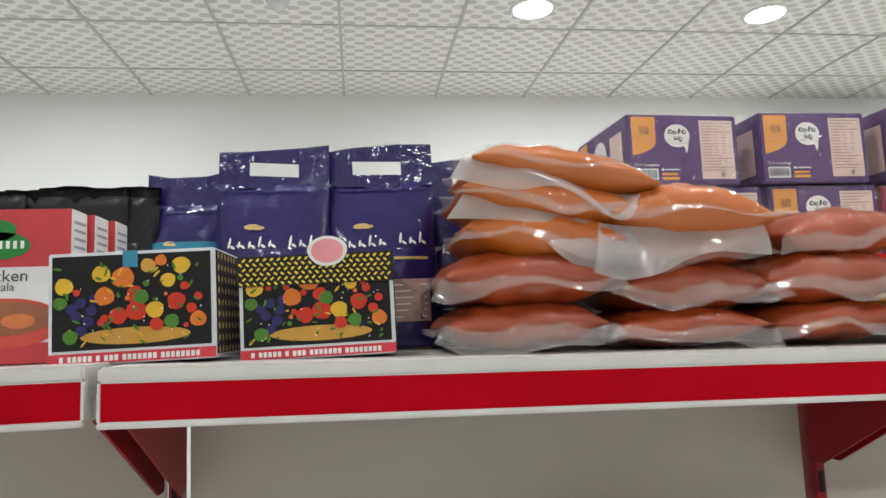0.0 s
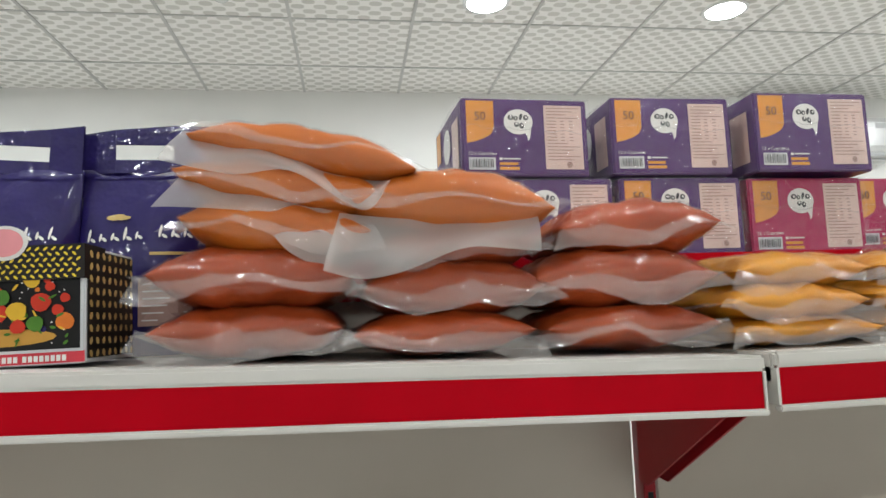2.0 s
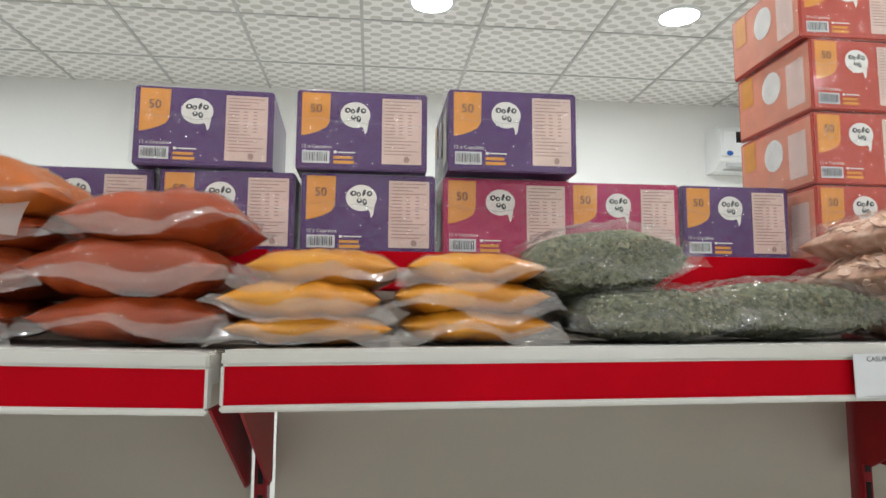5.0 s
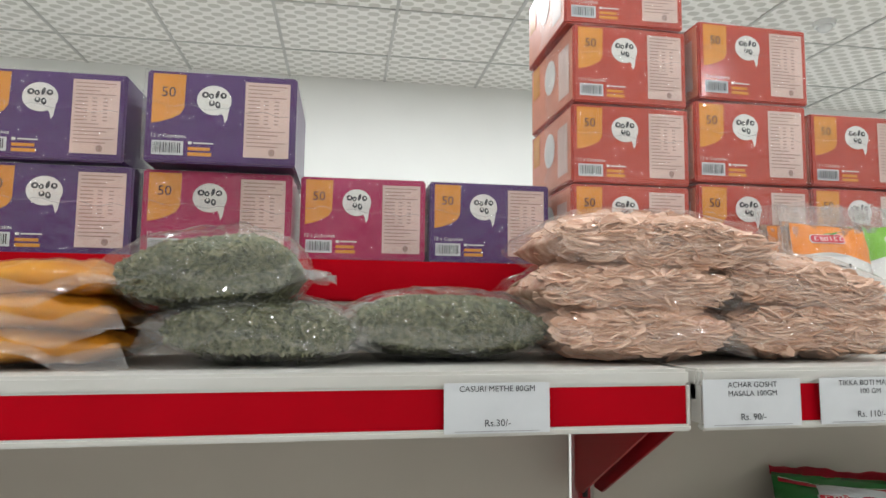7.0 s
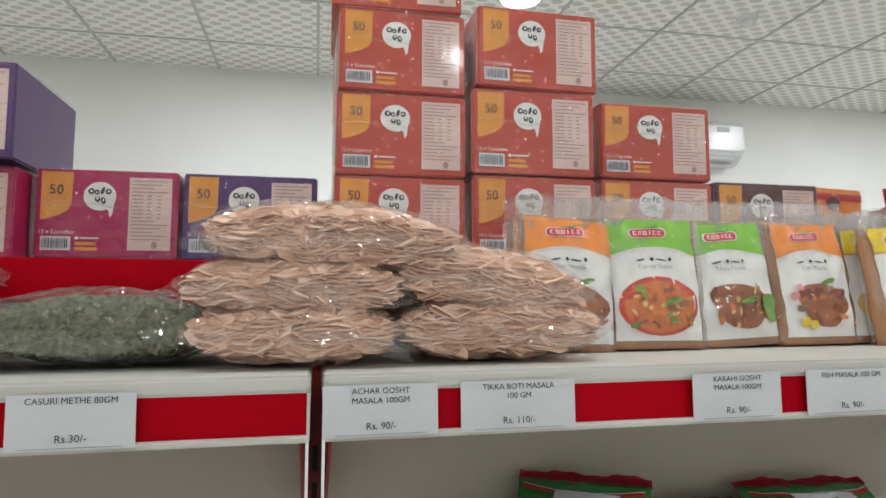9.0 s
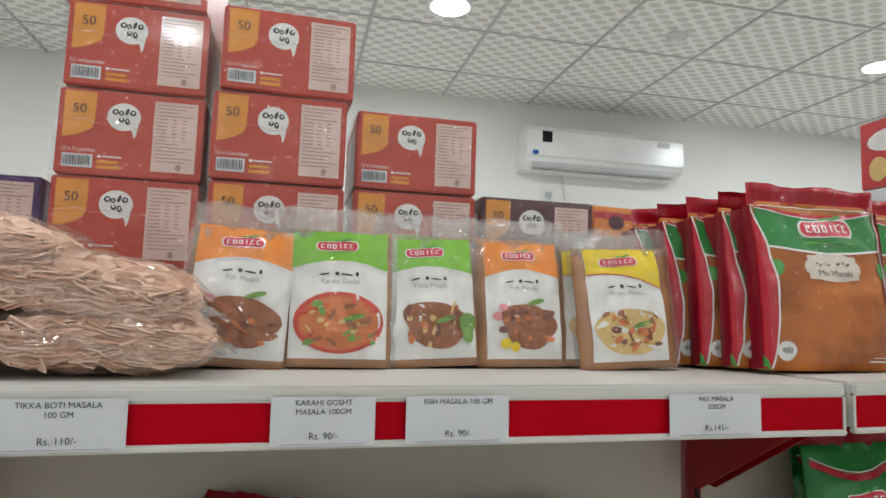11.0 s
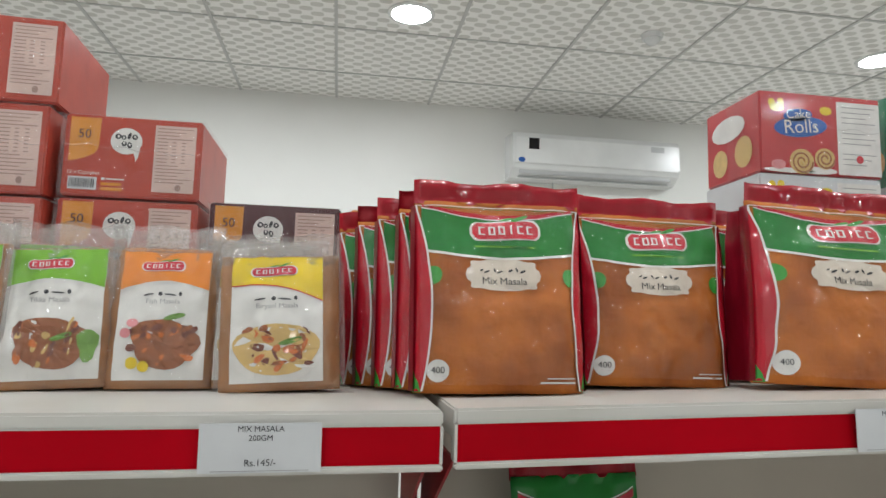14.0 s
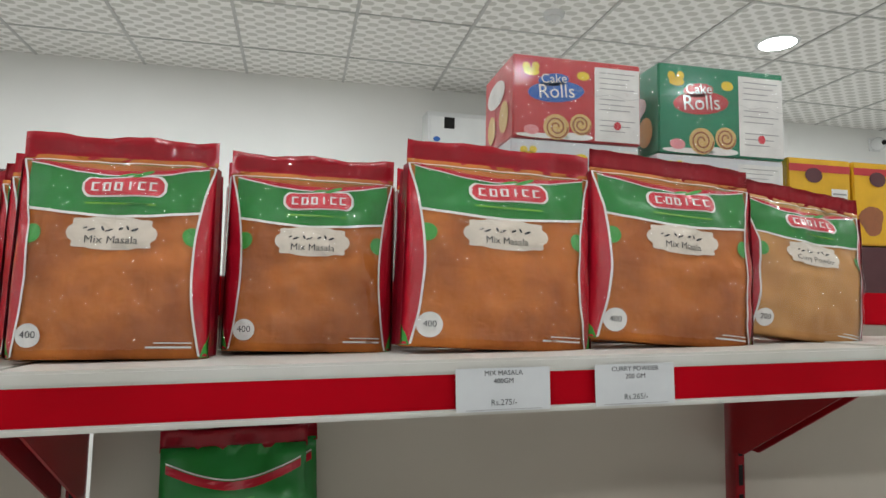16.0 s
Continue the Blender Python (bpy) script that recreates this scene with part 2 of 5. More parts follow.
def flake_mat(name, c1, c2):
    m = mat(name, c1, 0.65, scale=40)
    n, l = m.node_tree.nodes, m.node_tree.links
    g = n.new("ShaderNodeNewGeometry")
    mx = n.new("ShaderNodeMix")
    mx.data_type = "RGBA"
    mx.inputs["A"].default_value, mx.inputs["B"].default_value = (*c1, 1), (*c2, 1)
    l.new(g.outputs["Random Per Island"], mx.inputs["Factor"])
    l.new(mx.outputs["Result"], n["Principled BSDF"].inputs["Base Color"])
    return m


HERB_L = flake_mat("herb_leaf", (0.05, 0.055, 0.022), (0.20, 0.195, 0.105))
CHIP_L = flake_mat("dried_slice", (0.82, 0.57, 0.43), (0.54, 0.29, 0.18))
PATTERN = mat("gold_black_weave", (0.015, 0.012, 0.010), 0.5, scale=10, coat=0.1, spec=0.2)


# ---- mesh helpers ----
SMALL_PRINT = {"small_print", "brand_mark", "brand_mark_hole", "barcode", "gold_pattern", "gold_weave", "maker_line", "script_marks", "logo_strokes",
               "dish_pieces", "slot_row", "side_print", "amber_bar", "swirl_line", "wrap_seam", "brand_script", "leaf_specks"}

def mesh_of(name, bm, material, smooth=False):
    me = bpy.data.meshes.new(name)
    bmesh.ops.recalc_face_normals(bm, faces=bm.faces)
    for f in bm.faces:
        f.smooth = smooth
    bm.to_mesh(me)
    bm.free()
    me.materials.append(material)
    return me


def part(name, bm, material, parent, label="", smooth=False):
    ob = new(name, mesh_of(name, bm, material, smooth) if isinstance(bm, bmesh.types.BMesh) else bm)
    ob.parent = parent
    if label:
        ob["label"] = label
    if name in SMALL_PRINT:
        ob["kind"] = "stuff"
    return ob


def thing(name, label, category, group="", m=None):
    e = new(name)
    e.empty_display_size = 0.05
    if m is not None:
        e.matrix_basis = m
    return tagged(e, label, category, group)


def box(x0, x1, y0, y1, z0, z1, bevel=0.0, bm=None):
    b = bm or bmesh.new()
    r = bmesh.ops.create_cube(b, size=1, matrix=Matrix.Translation(((x0 + x1) / 2, (y0 + y1) / 2, (z0 + z1) / 2))
                              @ Matrix.Diagonal((x1 - x0, y1 - y0, z1 - z0, 1)))
    if bevel:
        ed = list({e for v in r["verts"] for e in v.link_edges})
        bmesh.ops.bevel(b, geom=ed, offset=bevel, segments=2, affect="EDGES")
    return b


def structure(name, bm, material, label="", category="", parent=None):
    ob = new(name, mesh_of(name, bm, material))
    tagged(ob, label, category, kind="structure")
    return ob


# shapes drawn in the plane, as outlines round a centre
def s_rect(x0, x1, z0, z1, n=6):
    o = []
    for k in range(n):
        o.append((x0 + (x1 - x0) * k / n, z0))
    for k in range(n):
        o.append((x1, z0 + (z1 - z0) * k / n))
    for k in range(n):
        o.append((x1 - (x1 - x0) * k / n, z1))
    for k in range(n):
        o.append((x0, z1 - (z1 - z0) * k / n))
    return o


def s_oval(cx, cz, rx, rz, n=20, turn=0.0, wob=0.0, seed=0):
    o = []
    for k in range(n):
        a = 2 * math.pi * k / n
        w = 1 + wob * math.sin(3 * a + seed) + 0.5 * wob * math.sin(5 * a + 2 * seed)
        x, z = rx * math.cos(a) * w, rz * math.sin(a) * w
        o.append((cx + x * math.cos(turn) - z * math.sin(turn), cz + x * math.sin(turn) + z * math.cos(turn)))
    return o


def draw(shapes, skin, lift, rings=3, bm=None):
    """Star-shaped outlines laid on a skin (x, z, lift) -> place, as thin print."""
    b = bm or bmesh.new()
    for o in shapes:
        cx, cz = sum(p[0] for p in o) / len(o), sum(p[1] for p in o) / len(o)
        prev = None
        c = b.verts.new(skin(cx, cz, lift))
        for r in range(1, rings + 1):
            ring = [b.verts.new(skin(cx + (x - cx) * r / rings, cz + (z - cz) * r / rings, lift)) for x, z in o]
            n = len(ring)
            for k in range(n):
                if prev is None:
                    b.faces.new((c, ring[k], ring[(k + 1) % n]))
                else:
                    b.faces.new((prev[k], ring[k], ring[(k + 1) % n], prev[(k + 1) % n]))
            prev = ring
    return b


def flat(y):
    return lambda x, z, lift: (x, y - lift, z)


TEXTS = {}


def letters(body, size, material):
    """A mesh of flat letters, centred, in the xz plane, facing -y."""
    key = (body, size, material.name)
    if key not in TEXTS:
        cu = bpy.data.curves.new("letters", "FONT")
        cu.body, cu.size, cu.align_x, cu.align_y, cu.resolution_u = body, size, "CENTER", "CENTER", 3
        ob = bpy.data.objects.new("letters", cu)
        scene.collection.objects.link(ob)
        me = bpy.data.meshes.new_from_object(ob.evaluated_get(bpy.context.evaluated_depsgraph_get()))
        bpy.data.objects.remove(ob)
        me.transform(pose(0, 0, 0, 90, 0, 0))
        me.materials.clear()
        me.materials.append(material)
        TEXTS[key] = me
    return TEXTS[key]


def write(body, size, material, parent, x, y, z, name="lettering"):
    ob = new(name, letters(body, size, material))
    ob.parent = parent
    ob.location = (x, y, z)
    return ob


def write_on(body, size, material, parent, skin, x, z, lift):
    """Letters that follow the skin of a soft bag."""
    me = letters(body, size, material).copy()
    for v in me.vertices:
        v.co = skin(x + v.co.x, z + v.co.z, lift)
    ob = new("lettering", me)
    ob.parent = parent
    return ob


# ---- the room ----
CEIL_Z, WALL_Y = 2.88, 4.16
PITCH_X, PITCH_Y = 0.576, 0.575
X0, X1, Y0 = -3.1, 7.6, -2.7
structure("floor", box(X0 - 0.15, X1 + 0.15, Y0 - 0.15, WALL_Y + 0.15, -0.1, 0), FLOOR, "beige polished shop floor", "floor")
structure("wall_north", box(X0 - 0.15, X1 + 0.15, WALL_Y, WALL_Y + 0.15, 0, 3.1), WALL, "plain white painted shop wall", "wall")
bm = bmesh.new()
edges = [X0 - 0.15] + [x for o in SHOPFRONT for x in o] + [X1 + 0.15]
for a, b_ in zip(edges[::2], edges[1::2]):
    box(a, b_, Y0 - 0.15, Y0, 0, 3.1, bm=bm)
for a, b_ in SHOPFRONT:
    box(a, b_, Y0 - 0.15, Y0, 0, 0.5, bm=bm)
    box(a, b_, Y0 - 0.15, Y0, 2.3, 3.1, bm=bm)
structure("wall_south", bm, WALL, "white painted shop front wall with window openings", "wall")
for k, (a, b_) in enumerate(SHOPFRONT):
    w_ = thing("window_" + str(k + 1), "shop window with a white frame", "window")
    w_["kind"] = "structure"
    for q in (a, (a + b_) / 2 - 0.02, b_ - 0.04):
        part("window_frame", box(q, q + 0.04, Y0 - 0.1, Y0 - 0.05, 0.5, 2.3), ABS, w_)
    part("window_sill", box(a, b_, Y0 - 0.12, Y0 + 0.03, 0.5, 0.53), ABS, w_)
    sky = bpy.data.lights.new("window_daylight", "AREA")
    sky.shape, sky.size, sky.size_y, sky.energy, sky.color = "RECTANGLE", b_ - a, 1.8, 3.0, (0.95, 0.98, 1.0)
    so = new("window_daylight", sky)
    so.matrix_basis = look(((a + b_) / 2, Y0 - 0.14, 1.4), ((a + b_) / 2, 5, 1.4))
structure("wall_west", box(X0 - 0.15, X0, Y0, WALL_Y, 0, 3.1), WALL, "plain white painted shop wall", "wall")
structure("wall_east", box(X1, X1 + 0.15, Y0, WALL_Y, 0, 3.1), WALL, "plain white painted shop wall", "wall")
GX, GY = [-0.67 + PITCH_X * k for k in range(-5, 16)], [3.75 - PITCH_Y * k for k in range(-1, 13)]
bm = bmesh.new()
for x in GX:
    for y in GY:
        a, b_, c, d = max(x + 0.004, X0), min(x + PITCH_X - 0.004, X1), max(y - PITCH_Y + 0.004, Y0), min(y - 0.004, WALL_Y)
        if b_ - a > 0.02 and d - c > 0.02:
            box(a, b_, c, d, CEIL_Z, CEIL_Z + 0.015, bm=bm)
structure("ceiling", bm, CEIL, "suspended ceiling of patterned grey-white tiles", "ceiling")
structure("ceiling_slab", box(X0, X1, Y0, WALL_Y, 3.0, 3.1), WALL, "plain slab above the tiles", "ceiling")
bm = bmesh.new()
for x in GX:
    if X0 < x < X1:
        box(x - 0.0075, x + 0.0075, Y0, WALL_Y, CEIL_Z - 0.006, CEIL_Z + 0.02, bm=bm)
structure("trim", bm, TBAR, "grey metal ceiling tile bars", "trim")
bm = bmesh.new()
for y in GY:
    if Y0 < y < WALL_Y:
        box(X0, X1, y - 0.0055, y + 0.0055, CEIL_Z - 0.0045, CEIL_Z + 0.02, bm=bm)
structure("trim", bm, TBAR, "grey metal ceiling cross bars", "trim")


def ceiling_light(x, y):
    e = thing("ceiling_light", "round white recessed ceiling downlight, switched on", "ceiling light", "downlights in the ceiling", pose(x, y, CEIL_Z))
    bm = bmesh.new()
    bmesh.ops.create_cone(bm, cap_ends=True, segments=32, radius1=0.088, radius2=0.088, depth=0.004, matrix=Matrix.Translation((0, 0, -0.006)))
    part("diffuser", bm, GLOW, e)
    bm = bmesh.new()
    rings = [[bm.verts.new((r * math.cos(k * math.pi / 16), r * math.sin(k * math.pi / 16), z)) for k in range(32)]
             for r, z in ((0.09, -0.001), (0.09, -0.01), (0.106, -0.007), (0.108, -0.001))]
    for a, b_ in zip(rings, rings[1:]):
        for k in range(32):
            bm.faces.new((a[k], b_[k], b_[(k + 1) % 32], a[(k + 1) % 32]))
    part("rim", bm, ABS, e)
    return e


first = ceiling_light(*LAMP_ROOM[0])
for x, y in LAMP_ROOM[1:]:
    copy_thing(first, pose(x, y, CEIL_Z))
for x, y in LAMP_ROOM:
    la = bpy.data.lights.new("downlight", "AREA")
    la.shape, la.size, la.energy, la.color = "DISK", 0.17, ROW_WATTS[y], (0.93, 0.97, 1.0)
    lo = new("downlight_lamp", la)
    lo.location = (x, y, CEIL_Z - 0.02)

e = thing("smoke_detector", "small round white smoke detector on the ceiling", "smoke detector", m=pose(-0.36, 2.94, CEIL_Z))
bm = bmesh.new()
bmesh.ops.create_cone(bm, cap_ends=True, segments=28, radius1=0.046, radius2=0.052, depth=0.022, matrix=Matrix.Translation((0, 0, -0.012)))
part("base", bm, ABS, e)
bm = bmesh.new()
bmesh.ops.create_uvsphere(bm, u_segments=24, v_segments=12, radius=0.036, matrix=Matrix.Translation((0, 0, -0.023)) @ Matrix.Diagonal((1, 1, 0.8, 1)))
part("dome", bm, ABS, e, smooth=True)

# smoke detector and far camera dome
e = thing("smoke_detector", "small round white smoke detector on the ceiling", "smoke detector", m=pose(3.12, 2.94, CEIL_Z))
bm = bmesh.new()
bmesh.ops.create_cone(bm, cap_ends=True, segments=28, radius1=0.046, radius2=0.052, depth=0.022, matrix=Matrix.Translation((0, 0, -0.012)))
part("base", bm, ABS, e, smooth=False)
bm = bmesh.new()
bmesh.ops.create_uvsphere(bm, u_segments=24, v_segments=12, radius=0.036, matrix=Matrix.Translation((0, 0, -0.023)) @ Matrix.Diagonal((1, 1, 0.8, 1)))
part("dome", bm, ABS, e, smooth=True)
e = thing("security_camera", "small white dome camera on the wall", "security camera", m=pose(6.18, WALL_Y, 2.76))
bm = bmesh.new()
bmesh.ops.create_uvsphere(bm, u_segments=20, v_segments=12, radius=0.05, matrix=Matrix.Translation((0, -0.04, 0)))
part("dome", bm, ABS, e, smooth=True)
bm = bmesh.new()
bmesh.ops.create_cone(bm, cap_ends=True, segments=16, radius1=0.018, radius2=0.018, depth=0.02, matrix=Matrix.Translation((0, -0.088, 0)) @ pose(0, 0, 0, 90, 0, 0))
part("lens", bm, BLACK, e)
part("plate", box(-0.05, 0.05, -0.012, 0, -0.05, 0.05, 0.004), ABS, e)


def air_conditioner():
    e = thing("air_conditioner", "white split air conditioner mounted on the wall", "air conditioner", m=pose(3.27, WALL_Y, 2.41))
    w = 0.55
    prof = [(0, 0.0), (-0.10, 0.0), (-0.175, 0.05), (-0.195, 0.09), (-0.19, 0.24), (-0.165, 0.275), (0, 0.285)]
    bm = bmesh.new()
    sides = [[bm.verts.new((x, y, z)) for y, z in prof] for x in (-w, w)]
    n = len(prof)
    for k in range(n):
        bm.faces.new((sides[0][k], sides[0][(k + 1) % n], sides[1][(k + 1) % n], sides[1][k]))
    bm.faces.new(sides[0]), bm.faces.new(sides[1])
    part("body", bm, ABS, e)
    part("front_panel", box(-w + 0.012, w - 0.012, -0.2, -0.188, 0.075, 0.24, 0.004), ABS, e, "glossy white front panel")
    part("louvre", box(-w + 0.05, w - 0.05, -0.165, -0.155, 0.018, 0.05, 0.003), GREY_ABS, e, "grey air flap")
    part("louvre", box(-w + 0.05, w - 0.05, -0.125, -0.115, -0.002, 0.012, 0.002), GREY_ABS, e, "grey air flap")
    part("sticker", box(-w + 0.1, -w + 0.165, -0.2025, -0.2, 0.165, 0.235), BLACK, e, "dark energy label")
    part("sticker", draw([s_oval(-w + 0.055, 0.095, 0.022, 0.016)], flat(-0.2), 0.002), BLUE_P, e, "blue round sticker")
    part("sticker", box(w - 0.2, w - 0.11, -0.2025, -0.2, 0.195, 0.23), GREY_ABS, e)
    return e


air_conditioner()
e = thing("wall_socket", "white wall socket with a plugged cable under the air conditioner", "socket", m=pose(2.93, WALL_Y, 2.27))
part("plate", box(-0.045, 0.045, -0.012, 0, -0.04, 0.04, 0.003), ABS, e)
part("plug", box(-0.015, 0.02, -0.05, -0.012, -0.02, 0.02, 0.006), GREY_ABS, e)
cu = bpy.data.curves.new("cable", "CURVE")
cu.dimensions, cu.bevel_depth = "3D", 0.005
sp = cu.splines.new("BEZIER")
sp.bezier_points.add(2)
for p, c in zip(sp.bezier_points, ((0.0, -0.045, -0.02), (0.05, -0.05, -0.12), (0.1, -0.03, 0.17))):
    p.co = c
    p.handle_left_type = p.handle_right_type = "AUTO"
cu.materials.append(GREY_ABS)
ob = new("cable", cu)
ob.parent = e

# ---- the shelving ----
SEAMS = [-0.90, -0.2245, 0.4505, 1.0755, 1.781, 2.485, 3.19]
TOPS = [(1.424, 1.424), (1.422, 1.408), (1.410, 1.416), (1.416, 1.425), (1.426, 1.446), (1.447, 1.453)]
FRONT, BACK = 0.60, 0.815


def shelf_z(x):
    for k in range(6):
        if x <= SEAMS[k + 1] or k == 5:
            f = (x - SEAMS[k]) / (SEAMS[k + 1] - SEAMS[k])
            return TOPS[k][0] + (TOPS[k][1] - TOPS[k][0]) * f


def slant(bm, k):
    """Lay a piece built with its top at z = 0 along shelf k."""
    for v in bm.verts:
        f = (v.co.x - SEAMS[k]) / (SEAMS[k + 1] - SEAMS[k])
        v.co.z += TOPS[k][0] + (TOPS[k][1] - TOPS[k][0]) * f
    return bm


def bracket(x, k):
    bm = bmesh.new()
    z = -0.0405
    pts = [(FRONT + 0.03, z), (BACK - 0.012, z), (BACK - 0.012, z - 0.09), (BACK - 0.03, z - 0.09)]
    sides = [[bm.verts.new((x + d, y, zz)) for y, zz in pts] for d in (-0.0012, 0.0012)]
    for i in range(4):
        bm.faces.new((sides[0][i], sides[0][(i + 1) % 4], sides[1][(i + 1) % 4], sides[1][i]))
    bm.faces.new(sides[0]), bm.faces.new(sides[1])
    return slant(bm, k)


for k in range(6):
    a, b_ = SEAMS[k] + 0.004, SEAMS[k + 1] - 0.004
    e = thing("shelf", "white metal shelf with a red price strip and red brackets", "shelf", "shelves of the gondola")
    part("board", slant(box(a, b_, FRONT + 0.002, BACK - 0.014, -0.022, 0, 0.0015), k), SHELF_WHITE, e)
    part("top_lip", slant(box(a, b_, FRONT - 0.004, FRONT + 0.002, -0.0105, 0.0005, 0.002), k), SHELF_WHITE, e)
    part("price_strip", slant(box(a + 0.0015, b_ - 0.0015, FRONT - 0.0015, FRONT + 0.0015, -0.036, -0.0105), k), RED, e, "red plastic price strip")
    part("bottom_lip", slant(box(a, b_, FRONT - 0.005, FRONT + 0.003, -0.0405, -0.036, 0.0012), k), SHELF_WHITE, e)
    for x in (a, b_ - 0.002):
        part("end_cap", slant(box(x, x + 0.002, FRONT - 0.003, FRONT + 0.01, -0.036, -0.0105), k), SHELF_WHITE, e)
    part("bracket", bracket(a + 0.006, k), DARK_RED, e, "red triangular steel bracket")
    part("bracket", bracket(b_ - 0.006, k), DARK_RED, e, "red triangular steel bracket")

for k in range(6):
    a, b_ = SEAMS[k], SEAMS[k + 1]
    e = thing("gondola_bay", "white back panel bay of a double-sided gondola with red top rail", "shelving", "bays of the gondola")
    part("back_panel", box(a + 0.012, b_ - 0.012, BACK, BACK + 0.012, 0.12, 1.462, 0.001), PANEL_WHITE, e)
    part("top_rail", box(a + 0.001, b_ - 0.001, BACK - 0.003, BACK + 0.016, 1.462, 1.502, 0.002), RED, e, "red top rail")
    part("upright", box(a - 0.006, a + 0.006, BACK - 0.010, BACK + 0.012, 0.0, 1.462, 0.001), DARK_RED, e, "red slotted upright")
    bm = bmesh.new()
    for j in range(24):
        box(a - 0.0025, a + 0.0025, BACK - 0.0112, BACK - 0.009, 0.55 + j * 0.033, 0.573 + j * 0.033, bm=bm)
    part("slot_row", bm, BLACK, e)
    part("base_deck", box(a + 0.002, b_ - 0.002, 0.45, BACK, 0.1, 0.14, 0.002), SHELF_WHITE, e)
    part("kick_plate", box(a + 0.002, b_ - 0.002, 0.46, 0.47, 0, 0.1), RED, e)
    z = 1.185
    e = thing("lower_shelf", "white metal shelf with a red price strip", "shelf", "lower shelves of the gondola")
    part("board", box(a + 0.004, b_ - 0.004, 0.582, BACK - 0.014, z - 0.02, z, 0.0015), SHELF_WHITE, e)
    part("price_strip", box(a + 0.005, b_ - 0.005, 0.578, 0.582, z - 0.036, z - 0.008), RED, e)
    e = thing("far_shelf", "white metal shelf on the far side of the gondola", "shelf", "far shelves of the gondola")
    part("board", box(a + 0.004, b_ - 0.004, BACK + 0.014, 1.10, 1.388, 1.408, 0.0015), SHELF_WHITE, e)
    part("price_strip", box(a + 0.005, b_ - 0.005, 1.10, 1.104, 1.37, 1.405), RED, e)


# ---- price tags ----
def price_tag(x0, x1, lines, price):
    xm = (x0 + x1) / 2
    z = shelf_z(xm)
    k = max(i for i in range(6) if SEAMS[i] <= xm)
    ang = math.degrees(math.atan2(TOPS[k][1] - TOPS[k][0], SEAMS[k + 1] - SEAMS[k]))
    e = thing("price_tag", "white printed paper price tag on the red shelf strip", "price tag", "price tags on the shelf edge",
              pose(xm, FRONT - 0.006, z - 0.0222, 0, -ang, 0))
    w = (x1 - x0) / 2
    part("card", box(-w, w, -0.0014, -0.0006, -0.0158, 0.0158), PAPER, e)
    zz = 0.012
    for ln in lines:
        write(ln, 0.0052, INK, e, 0, -0.0019, zz)
        zz -= 0.0058
    write(price, 0.0062, INK, e, 0, -0.0019, -0.0095)
    part("frame_line", box(-w * 0.8, w * 0.8, -0.0018, -0.0013, -0.0146, -0.0143), GREY_INK, e)


price_tag(0.903, 0.972, ["CASURI METHE 80GM"], "Rs.30/-")
price_tag(1.079, 1.151, ["ACHAR GOSHT", "MASALA 100GM"], "Rs. 90/-")
price_tag(1.166, 1.243, ["TIKKA BOTI MASALA", "100 GM"], "Rs. 110/-")
price_tag(1.329, 1.397, ["KARAHI GOSHT", "MASALA 100GM"], "Rs. 90/-")
price_tag(1.418, 1.491, ["FISH MASALA 100 GM"], "Rs. 90/-")
price_tag(1.617, 1.695, ["MIX MASALA", "200GM"], "Rs.145/-")
price_tag(2.093, 2.166, ["MIX MASALA", "400GM"], "Rs.275/-")
price_tag(2.203, 2.270, ["CURRY POWDER", "200 GM"], "Rs.265/-")


